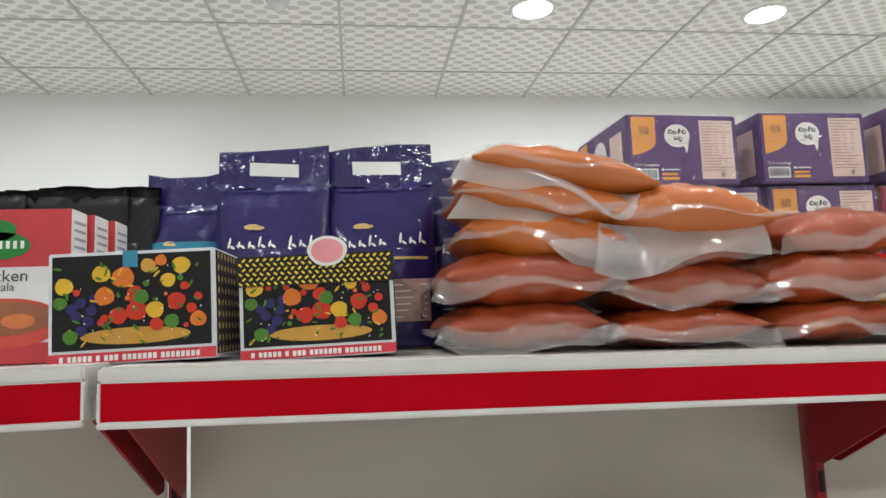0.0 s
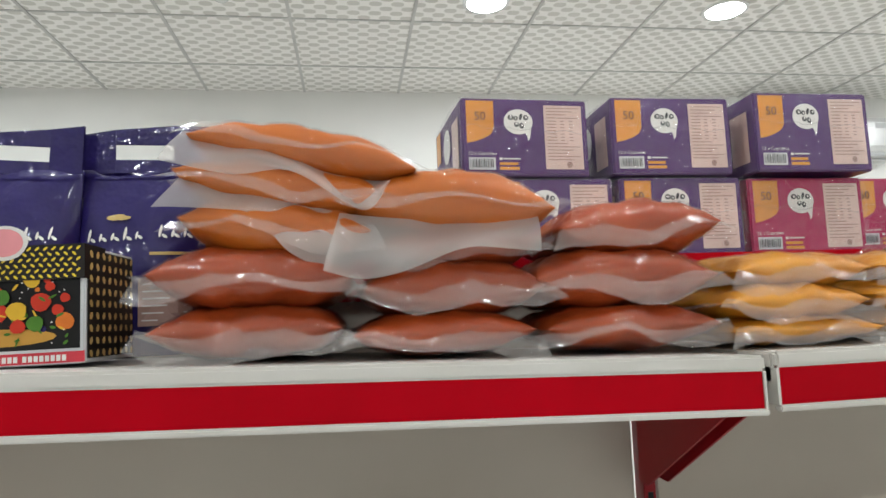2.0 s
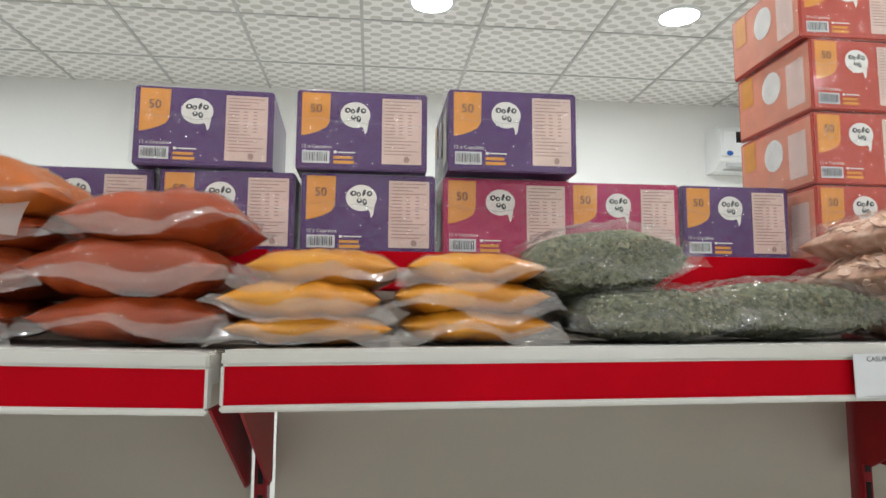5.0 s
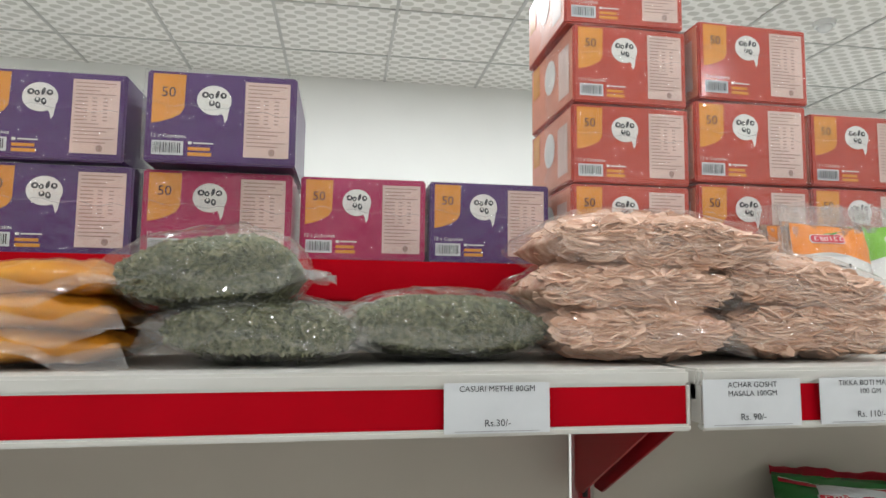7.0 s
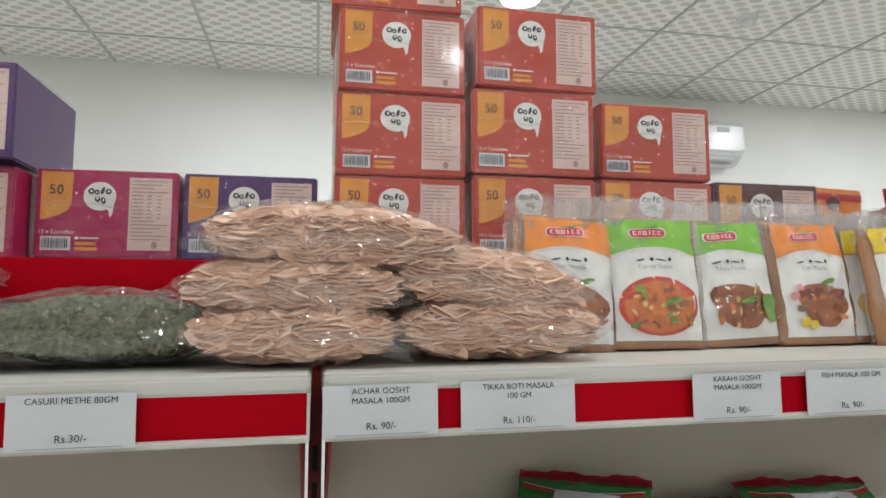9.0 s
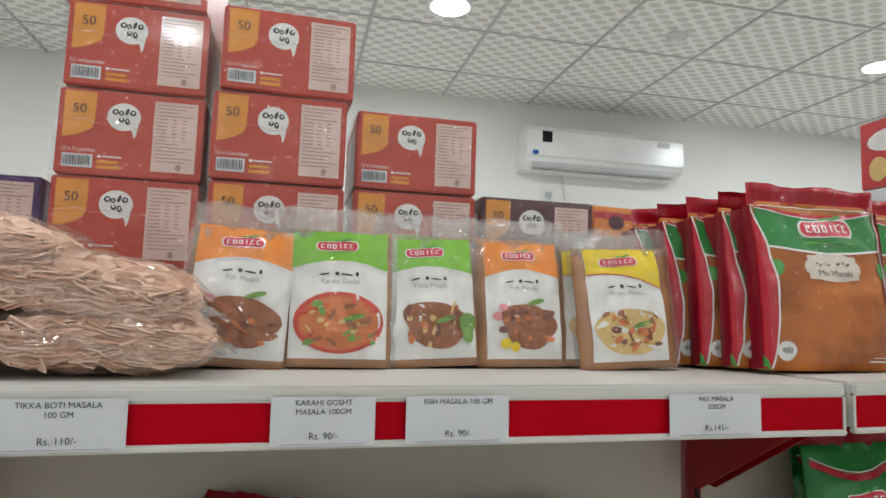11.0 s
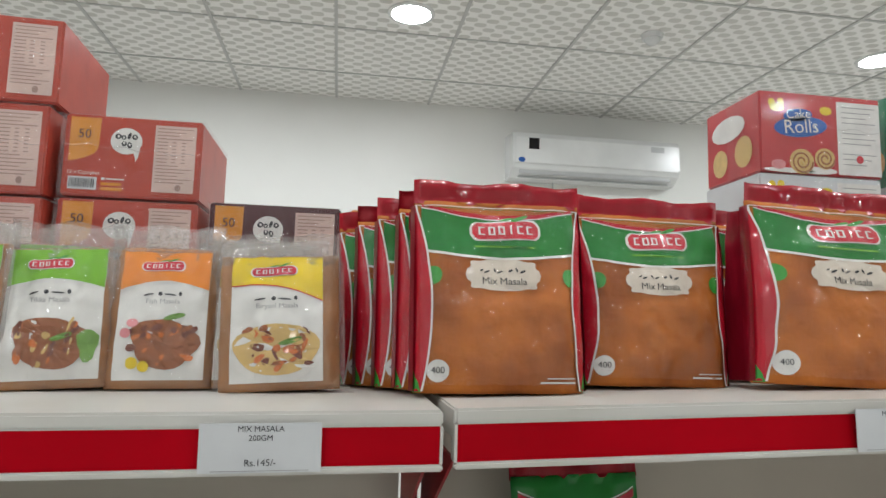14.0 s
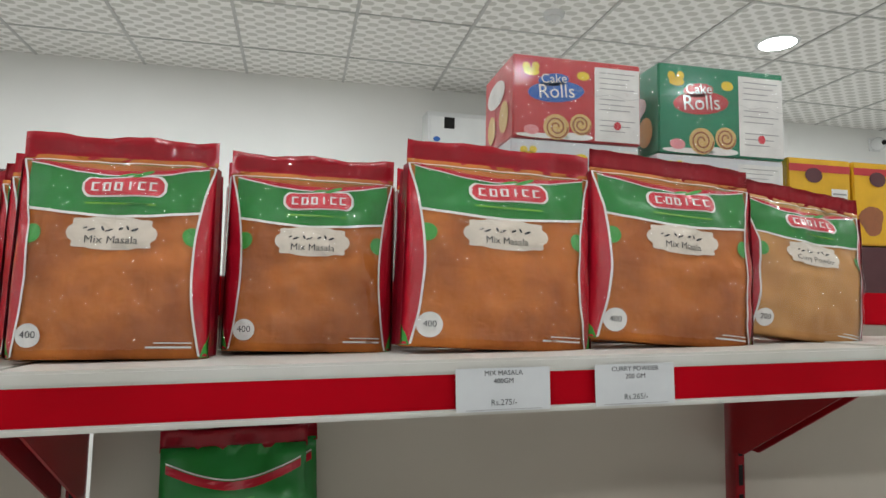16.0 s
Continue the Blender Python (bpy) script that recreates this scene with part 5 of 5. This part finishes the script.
def masala_pouch(x0, x1, yf, H, top, dish, label, seed, ry=0.0, rx=-7.0, T=0.022, narrow=0.86, card_shift=0.0):
    W = x1 - x0
    xm = (x0 + x1) / 2
    e = thing("masala_pouch", label, "pouch", "masala pouches standing on the shelf", pose(xm, yf + T * 0.5, S(xm) + 0.001, rx, ry, 0))
    bm, skin = standing(W * 0.97, H * 0.86, T, seed, 14, 18)
    part("filling", bm, POUCH_P, e, smooth=True)
    part("top_film", strip_fin(W, H * 0.80, H, -0.002, seed, wave=0.005, over=0.01), CRINKLE, e, "crinkled clear top film", smooth=True)
    part("side_film", strip_fin(W * 1.06, H * 0.02, H * 0.82, 0.0, seed + 1, wave=0.004), CRINKLE, e, smooth=True)
    cw, c0, c1 = W * narrow / 2, H * 0.05, H * 0.85
    cx = card_shift * W
    part("label_card", grid_band(cx - cw, cx + cw, lambda t: c0, lambda t: c1, skin, 0.0010, 22, 30), WHITE_P, e, "printed paper label", smooth=True)
    edge = (lambda t: H * (0.60 + 0.06 * math.sin(math.pi * t))) if top is not YELL2 else (lambda t: H * (0.66 - 0.10 * t + 0.05 * math.sin(math.pi * t)))
    part("label_top", grid_band(cx - cw, cx + cw, edge, lambda t: c1, skin, 0.0016, 22, 14), top, e, smooth=True)
    part("band_line", grid_band(cx - cw, cx + cw, lambda t: edge(t) - H * 0.008, edge, skin, 0.0017, 14, 1), LOGO_RED if top is YELL2 else WHITE_P, e)
    lozenge(skin, e, cx - cw * 0.08, H * 0.755, W * 0.36, H * 0.068, 0.0020)
    part("script_marks", draw([s_oval(cx - 0.14 * W, H * 0.57, 0.05 * W, 0.006 * H, 8, 0.2), s_oval(cx - 0.03 * W, H * 0.575, 0.02 * W, 0.014 * H, 8, 0.3), s_oval(cx + 0.06 * W, H * 0.57, 0.06 * W, 0.006 * H, 8, -0.1),
                               s_oval(cx + 0.15 * W, H * 0.575, 0.015 * W, 0.015 * H, 8, 0.1)], skin, 0.0020, 1), INK, e)
    write_on({0: "Fish Masala", 1: "Karahi Gosht", 2: "Tikka Masala", 3: "Biryani Masala"}[dish], 0.0062, GREY_INK, e, skin, cx, H * 0.525, 0.0024)
    rnd = random.Random(seed)
    if dish == 1:
        part("dish_bowl", draw([s_oval(cx, H * 0.27, cw * 0.93, H * 0.19, 24)], skin, 0.0018, 3), FOOD[5], e)
        part("dish_base", draw([s_oval(cx, H * 0.265, cw * 0.82, H * 0.165, 24)], skin, 0.0022, 3), FOOD[1], e)
    elif dish == 3:
        part("dish_bowl", draw([s_oval(cx, H * 0.22, cw * 0.97, H * 0.17, 24)], skin, 0.0018, 3), WHITE_P, e)
        part("dish_base", draw([s_oval(cx, H * 0.255, cw * 0.93, H * 0.16, 24, 0, 0.04)], skin, 0.0022, 3), FOOD[2], e)
    else:
        part("dish_base", draw([s_oval(cx + 0.1 * cw, H * 0.27, cw * 0.75, H * 0.15, 24, -0.2, 0.08)], skin, 0.0020, 3), FOOD[0], e)
    sets = {0: (0, 4, 0, 1), 1: (1, 0, 2, 3), 2: (0, 4, 1, 2), 3: (0, 1, 4, 2)}[dish]
    groups = {}
    for k in range(34):
        i = sets[k % 4]
        px, pz = cx + rnd.uniform(-0.66, 0.72) * cw, H * (0.26 + rnd.uniform(-0.12, 0.12))
        bmq = groups.setdefault(i, bmesh.new())
        draw([s_oval(px, pz, W * rnd.uniform(0.02, 0.07), H * rnd.uniform(0.008, 0.025), 9, rnd.uniform(-1.2, 1.2) if dish != 2 else 1.2, 0.1, k)], skin, 0.0026 + 0.0002 * (k % 5), 1, bmq)
    for i, bmq in groups.items():
        part("dish_pieces", bmq, FOOD[i], e)
    part("herb_leaf", draw([s_oval(cx + cw * 0.3, H * (0.43 if dish == 0 else 0.30), W * 0.1, H * 0.018, 10, 0.25)], skin, 0.0038, 1), FOOD[3], e)
    if dish == 0:
        part("lemon_slice", draw([s_oval(cx - cw * 0.55, H * 0.15, W * 0.055, W * 0.055, 12), s_oval(cx - cw * 0.3, H * 0.13, W * 0.05, W * 0.05, 12)], skin, 0.0040, 1), YELL2, e)
        part("radish_slice", draw([s_oval(cx - cw * 0.75, H * 0.33, W * 0.05, W * 0.045, 12), s_oval(cx - cw * 0.6, H * 0.39, W * 0.05, W * 0.04, 12)], skin, 0.0040, 1), PINK_P, e)
    if dish == 2:
        part("salad_leaf", draw([s_oval(cx + cw * 0.8, H * 0.25, W * 0.08, H * 0.1, 14, 0, 0.15)], skin, 0.0042, 1), FOOD[3], e)
    part("front_film", grid_band(-W * 0.5, W * 0.5, lambda t: H * 0.01, lambda t: H * 0.86, lambda x, z_, l: (x, skin(x, z_, l)[1] - 0.0014 * (1 + noise.noise((x * 60, z_ * 60, seed))), z_), 0.0045, 16, 20), FILM, e, smooth=True)
    return e


masala_pouch(1.245, 1.340, 0.72, 0.142, ORANGE_P, 0, "clear pouch of brown fish masala with an orange and white label", 71, ry=3)
masala_pouch(1.330, 1.428, 0.72, 0.142, LIME_P, 1, "clear pouch of brown masala with green label and bowl", 72, ry=0)
masala_pouch(1.418, 1.514, 0.73, 0.140, LIME_P, 2, "clear pouch of brown masala with a green label and skewered meat", 73, ry=-3)
masala_pouch(1.508, 1.600, 0.73, 0.140, ORANGE_P, 0, "clear pouch of brown fish masala with an orange and white label", 74, ry=-1, narrow=0.8)
masala_pouch(1.604, 1.708, 0.712, 0.136, YELL2, 3, "clear pouch of brown masala with a yellow and white label", 75, ry=-3, narrow=0.74, card_shift=-0.02)
for k in range(5):
    x = 1.590 - 0.006 * k
    masala_pouch(x, x + 0.10, 0.735 + 0.012 * k, 0.134, YELL2, 3, "clear pouch of brown masala behind a yellow-labelled pouch", 80 + k, T=0.016)
for k, (x, col, d) in enumerate(((1.262, ORANGE_P, 0), (1.335, LIME_P, 1), (1.425, LIME_P, 2), (1.512, ORANGE_P, 0))):
    masala_pouch(x - 0.012, x + 0.083, 0.752, 0.146, col, d, "clear pouch of brown masala behind another pouch", 90 + k, T=0.02)


# ---- boxes and chocolate bags at the start of the shelf ----
def fruit_box(x0, x1, yf, h, label, seed, band=False):
    w, depth = x1 - x0, 0.085
    xm = (x0 + x1) / 2
    e = thing("fruit_box", label, "box", "picture boxes of fruit", pose(xm, yf, S(xm) + 0.001, 0, -1.0, -3))
    part("carton", box(-w / 2, w / 2, 0, depth, 0, h, 0.001), PAPER, e)
    part("side_panel", box(w / 2 - 0.0005, w / 2 + 0.0008, 0.003, depth - 0.003, 0.003, h - 0.002), PATTERN, e, "black side with gold pattern")
    fs = lambda y, z, lift: (w / 2 + 0.0008 + lift, y, z)
    bm = bmesh.new()
    for i in range(8):
        for j in range(9):
            draw([s_oval(0.007 + i * 0.0102, 0.006 + j * h / 9.3, 0.0032, 0.0024, 6, 0.8 if (i + j) % 2 else -0.8)], fs, 0.0003, 1, bm)
    part("gold_pattern", bm, GOLD_P, e)
    f = flat(0.0)
    part("picture", draw([s_rect(-w * 0.475, w * 0.475, h * 0.13, h * 0.97, 2)], f, 0.0004, 1), BLACK, e)
    part("red_band", draw([s_rect(-w * 0.5, w * 0.5, 0.001, h * 0.105, 2)], f, 0.0004, 1), LOGO_RED, e)
    bm = bmesh.new()
    x = -0.43
    rnd = random.Random(seed)
    for word in (1, 5, 1, 3, 7, 8):
        for _ in range(word):
            draw([s_rect(x * w, (x + 0.022) * w, h * 0.03, h * 0.08, 1)], f, 0.0008, 1, bm)
            x += 0.03
        x += 0.018
    part("maker_line", bm, WHITE_P, e, "line of white printed bars")
    part("basket", draw([s_oval(0.02 * w, h * 0.24, w * 0.33, h * 0.075, 20)], f, 0.0007, 1), FRUIT[5], e)
    fr = [(-0.30, 0.30, 0.03, 3), (-0.26, 0.38, 0.032, 3), (-0.33, 0.43, 0.03, 3), (-0.24, 0.48, 0.03, 3), (-0.30, 0.55, 0.03, 3), (-0.22, 0.58, 0.03, 3), (-0.36, 0.5, 0.03, 3),
          (-0.40, 0.70, 0.06, 2), (-0.18, 0.80, 0.06, 2), (-0.05, 0.76, 0.075, 1), (0.02, 0.62, 0.05, 0), (0.22, 0.72, 0.05, 2), (0.3, 0.85, 0.06, 2), (0.1, 0.86, 0.05, 5),
          (-0.16, 0.60, 0.065, 1), (0.03, 0.46, 0.07, 0), (-0.08, 0.42, 0.06, 0), (0.14, 0.46, 0.06, 2), (0.27, 0.53, 0.06, 0), (0.36, 0.46, 0.035, 0), (0.4, 0.56, 0.03, 0), (0.40, 0.36, 0.055, 1),
          (0.06, 0.58, 0.05, 4), (0.24, 0.35, 0.05, 4), (-0.36, 0.25, 0.05, 4), (-0.42, 0.55, 0.045, 4), (0.32, 0.66, 0.03, 0), (0.15, 0.33, 0.045, 0), (0.18, 0.9, 0.04, 1)]
    rnd = random.Random(seed)
    for k in range(20):
        fr.insert(0, (rnd.uniform(-0.36, 0.40), rnd.uniform(0.30, 0.74), rnd.uniform(0.012, 0.026), rnd.choice((4, 4, 0, 0, 1, 3))))
    for k, (x, z, r, c) in enumerate(fr):
        g = 0.92 if c != 3 else 1.15
        x, z = max(-0.465 + r * g, min(0.465 - r * g, x)), min(z, 0.955 - r * g * w / h)
        part("fruit_print", draw([s_oval(x * w, z * h, r * g * w, r * g * w * 0.95, 12, 0, 0.05, k)], f, 0.0007 + 0.00004 * k, 1), FRUIT[c] if c != 3 else DM_PURPLE, e)
    for bm_c, mat_c, count in ((bmesh.new(), FRUIT[4], 34), (bmesh.new(), FRUIT[2], 16), (bmesh.new(), WHITE_P, 22)):
        for k in range(count):
            x, z = rnd.uniform(-0.44, 0.44), rnd.uniform(0.17, 0.9)
            tiny = mat_c is WHITE_P
            draw([s_oval(x * w, z * h, w * (0.005 if tiny else rnd.uniform(0.012, 0.03)), h * (0.006 if tiny else rnd.uniform(0.008, 0.014)), 8, rnd.uniform(-1.3, 1.3))], f, 0.0024 + 0.0001 * tiny, 1, bm_c)
        part("leaf_specks", bm_c, mat_c, e)
    if band:
        part("top_band", box(-w / 2 - 0.0005, w / 2 + 0.001, -0.0036, 0.03, h * 0.72, h * 1.015), PATTERN, e, "black and gold woven paper band")
        bm = bmesh.new()
        g = flat(-0.0036)
        for i in range(22):
            for j in range(6):
                draw([s_oval(-w * 0.48 + w * 0.96 * (i + 0.5 * (j % 2)) / 21.6, h * (0.745 + 0.047 * j), w * 0.016, h * 0.011, 6, 0.7 if j % 2 else -0.7)], g, 0.0004, 1, bm)
        part("gold_weave", bm, YELL2, e)
        part("round_sticker", draw([s_oval(0.08 * w, h * 1.04, w * 0.13, h * 0.15, 20, 0, 0.02)], flat(-0.0042), 0.0006, 1), WHITE_P, e)
        part("sticker_mark", draw([s_oval(0.08 * w, h * 1.04, w * 0.105, h * 0.12, 20)], flat(-0.0044), 0.0008, 1), PINK_P, e)
    else:
        part("tape", draw([s_rect(-0.05 * w, 0.04 * w, h * 0.85, h * 1.0, 1)], f, 0.0022, 1), TEAL, e, "strip of blue tape")
    return e


fruit_box(-0.274, -0.152, 0.645, 0.084, "printed fruit-basket box with red lower band and blue tape", 3)
fruit_box(-0.137, -0.016, 0.652, 0.080, "printed fruit-basket box with black and gold paper band", 4, band=True)


def chocolate_bag(x0, x1, yf, zb, H, label, seed, teal=False, ry=0.0, handle=True):
    W = x1 - x0
    e = thing("chocolate_bag", label, "bag", "violet chocolate bags", pose((x0 + x1) / 2, yf + 0.02, zb, -3, ry, 0))
    bm, skin = standing(W, H * 0.82, 0.045, seed, 16, 20)
    part("body", bm, DM_PURPLE, e, smooth=True)
    # header with a real hand hole
    bm = bmesh.new()
    xs = [-0.5, -0.22, 0.22, 0.5]
    zs = [0.80, 0.86, 0.93, 1.0]
    vv = [[[bm.verts.new((x * W, yy + 0.003 * math.sin(9 * x + seed), z * H + (0.004 * math.sin(4 * x + seed) if z == 1.0 else 0))) for x in xs] for z in zs] for yy in (-0.0012, 0.0012)]
    for s in (0, 1):
        for j in range(3):
            for i in range(3):
                if handle and i == 1 and j == 1:
                    continue
                bm.faces.new((vv[s][j][i], vv[s][j][i + 1], vv[s][j + 1][i + 1], vv[s][j + 1][i]))
    part("header", bm, DM_PURPLE, e, "violet header with hand hole")
    part("zip_ridge", grid_band(-W * 0.49, W * 0.49, lambda t: H * 0.775, lambda t: H * 0.785, skin, 0.0015, 16, 1), DM_PURPLE, e)
    part("brand_script", draw([s_oval(-0.17 * W, H * 0.59, W * 0.07, H * 0.014, 10, 0.1), s_oval(-0.11 * W, H * 0.585, W * 0.05, H * 0.01, 10, 0.1)], skin, 0.0016, 1), GOLD_P, e)
    bm = bmesh.new()
    for k in range(9):
        if k == 5:
            continue
        tall = k in (0, 6, 3, 8)
        x = -0.36 + 0.088 * k
        draw([s_oval(x * W, H * (0.50 + 0.012 * tall + 0.012 * k / 9), W * 0.011, H * (0.030 if tall else 0.018), 8, -0.15)], skin, 0.0016, 1, bm)
        draw([s_oval((x + 0.03) * W, H * (0.49 + 0.012 * k / 9), W * 0.012, H * 0.014, 8, 0.9)], skin, 0.0016, 1, bm)
    part("brand_mark", bm, WHITE_P, e)
    part("script_line", draw([s_rect(0.1 * W, 0.4 * W, H * 0.415, H * 0.428, 2)], skin, 0.0016, 1), GOLD_P, e)
    if teal:
        part("lower_wrap", grid_band(-W * 0.5, W * 0.5, lambda t: 0, lambda t: H * 0.60, skin, 0.0019, 12, 8), TEAL, e, "teal lower half", smooth=True)
    else:
        part("facts_panel", draw([s_rect(0.02 * W, 0.4 * W, H * 0.12, H * 0.32, 3)], skin, 0.0016, 2), CREAM_TXT, e)
        bm = bmesh.new()
        for j in range(6):
            draw([s_rect(-0.4 * W, -0.05 * W, H * (0.13 + 0.03 * j), H * (0.138 + 0.03 * j), 2), s_rect(0.05 * W, 0.37 * W, H * (0.14 + 0.03 * j), H * (0.146 + 0.03 * j), 2)], skin, 0.002, 1, bm)
        part("small_print", bm, WHITE_P, e)
    return e


chocolate_bag(-0.254, -0.175, 0.785, S(-0.2) + 0.001, 0.182, "violet and teal chocolate bag standing on the shelf", 5, teal=True, handle=False)
chocolate_bag(-0.182, -0.074, 0.755, S(-0.13) + 0.001, 0.202, "violet glossy chocolate bag with a hand hole", 6, ry=1)
chocolate_bag(-0.076, 0.038, 0.765, S(-0.02) + 0.001, 0.208, "violet glossy chocolate bag with a hand hole", 7, ry=-1)
chocolate_bag(0.030, 0.135, 0.785, S(0.08) + 0.001, 0.198, "violet glossy chocolate bag behind the chilli bags", 8)
for k, x in enumerate((-0.46, -0.37, -0.345)):
    e = thing("coffee_bag", "plain black foil bag with crimped top", "bag", "black foil bags", pose(x + 0.045, 0.785 + 0.006 * k, S(-0.3) + 0.001, -3, k - 1, 0))
    bm, skin = standing(0.115, 0.155, 0.03, 11 + k, 12, 14)
    part("body", bm, BLACK_FOIL, e, smooth=True)
    part("crimped_top", strip_fin(0.117, 0.148, 0.160 + 0.003 * k, 0, k, wave=0.002), BLACK_FOIL, e, smooth=True)


def masala_carton(x0, x1, yf, seed):
    w, h, d = x1 - x0, 0.118, 0.03
    e = thing("masala_carton", "red and white masala carton with green logo and curry bowl", "box", "masala cartons", pose((x0 + x1) / 2, yf, S(x0) + 0.001))
    f = flat(0.0)
    part("carton", box(-w / 2, w / 2, 0, d, 0, h, 0.0008), WHITE_P, e)
    part("top_panel", draw([s_rect(-w * 0.5, w * 0.5, h * 0.62, h * 0.998, 2)], f, 0.0004, 1), REDCARD, e)
    part("lower_panel", draw([s_rect(-w * 0.5, w * 0.5, 0, h * 0.13, 2)], f, 0.0004, 1), REDCARD, e)
    part("logo_shape", draw([s_oval(0, h * 0.76, w * 0.22, h * 0.09, 16), s_oval(0, h * 0.86, w * 0.12, h * 0.07, 12)], f, 0.0008, 1), GREEN_P, e)
    part("logo_strokes", draw([s_rect((-0.15 + 0.05 * k) * w, (-0.125 + 0.05 * k) * w, h * 0.74, h * 0.79, 1) for k in range(7)], f, 0.0012, 1), WHITE_P, e)
    write("Chicken", 0.013, INK, e, 0.0, -0.001, h * 0.56)
    write("Masala", 0.009, INK, e, 0.0, -0.001, h * 0.49)
    part("curry_bowl", draw([s_oval(0.05 * w, h * 0.26, w * 0.42, h * 0.16, 20)], f, 0.0006, 1), FOOD[5], e)
    part("curry", draw([s_oval(0.05 * w, h * 0.29, w * 0.34, h * 0.11, 20)], f, 0.001, 1), FOOD[0], e)
    part("curry_piece", draw([s_oval(-0.1 * w, h * 0.3, w * 0.1, h * 0.04, 10), s_oval(0.15 * w, h * 0.27, w * 0.12, h * 0.05, 10)], f, 0.0014, 1), FOOD[1], e)
    fs = lambda y, z, lift: (w / 2 + lift, y, z)
    bm = bmesh.new()
    for j in range(12):
        draw([s_rect(0.004, d - 0.004, h * (0.3 + 0.055 * j), h * (0.32 + 0.055 * j), 1)], fs, 0.0004, 1, bm)
    part("side_print", bm, GREY_INK, e)
    return e


for k in range(3):
    masala_carton(-0.367 - 0.001 * k + 0.006 * k, -0.264 + 0.005 * k, 0.66 + 0.032 * k, k)


# ---- packets on the lower shelf ----
def lower_packet(x, y, z, seed, rx, ry, rz, label, W=0.135, H=0.17):
    e = thing("snack_packet", label, "packet", "packets on the lower shelf", pose(x, y, z, rx, ry, rz))
    bm, skin = standing(W, H * 0.92, 0.04, seed, 14, 16)
    part("body", bm, GREEN_P, e, smooth=True)
    part("top_fin", strip_fin(W, H * 0.9, H, 0, seed, over=0.01), FIN_RED, e, smooth=True)
    part("red_wave", grid_band(-W * 0.46, W * 0.46, lambda t: H * (0.80 - 0.09 * math.sin(math.pi * t)), lambda t: H * (0.84 - 0.09 * math.sin(math.pi * t)), skin, 0.0012, 14, 2), FIN_RED, e)
    part("white_wave", grid_band(-W * 0.46, W * 0.46, lambda t: H * (0.845 - 0.09 * math.sin(math.pi * t)), lambda t: H * (0.852 - 0.09 * math.sin(math.pi * t)), skin, 0.0013, 14, 1), WHITE_P, e)
    lozenge(skin, e, 0, H * 0.6, W * 0.4, H * 0.1, 0.0015)
    return e


GPK = "dark green packet with red fin standing on the lower shelf"
lower_packet(1.932, 0.735, 1.186, 101, -6, -1, 3, GPK, W=0.125, H=0.176)
lower_packet(1.945, 0.765, 1.186, 102, -6, -2, 4, GPK, W=0.125, H=0.174)
LPK = "green and dark packet with white label lying on the lower shelf"
# a heap: some lie below, the top ones lean on them
for k, (x, y, zz, tilt, a, w, h) in enumerate(((1.28, 0.66, 1.205, -70, 18, 0.14, 0.15), (1.41, 0.66, 1.205, -68, -6, 0.14, 0.15), (1.55, 0.66, 1.205, -66, 4, 0.14, 0.15),
                                             (1.285, 0.70, 1.228, -50, -28, 0.12, 0.115), (1.42, 0.69, 1.214, -60, 6, 0.16, 0.11), (1.56, 0.70, 1.216, -54, -3, 0.14, 0.115))):
    e = lower_packet(x, y, zz, 110 + k, tilt, 0, a, LPK, W=w, H=h)
    part("white_label", draw([s_rect(-w * 0.2, w * 0.28, h * 0.62, h * 0.76, 3)], standing(w, h * 0.92, 0.04, 110 + k, 2, 2)[1], 0.0022, 2), PAPER, e, "white sticker")
e = thing("cloth_bundle", "maroon wrapped packet on the lower shelf", "packet", m=pose(2.47, 0.70, 1.186))
bm, _ = pillow(0.14, 0.12, 0.095, 9)
part("wrap", bm, MAROON, e, smooth=True)
e = thing("clear_packet", "clear crinkled plastic packet on the lower shelf", "packet", m=pose(0.20, 0.70, 1.186))
bm, _ = pillow(0.16, 0.12, 0.085, 12)
part("film", bm, CRINKLE, e, smooth=True)
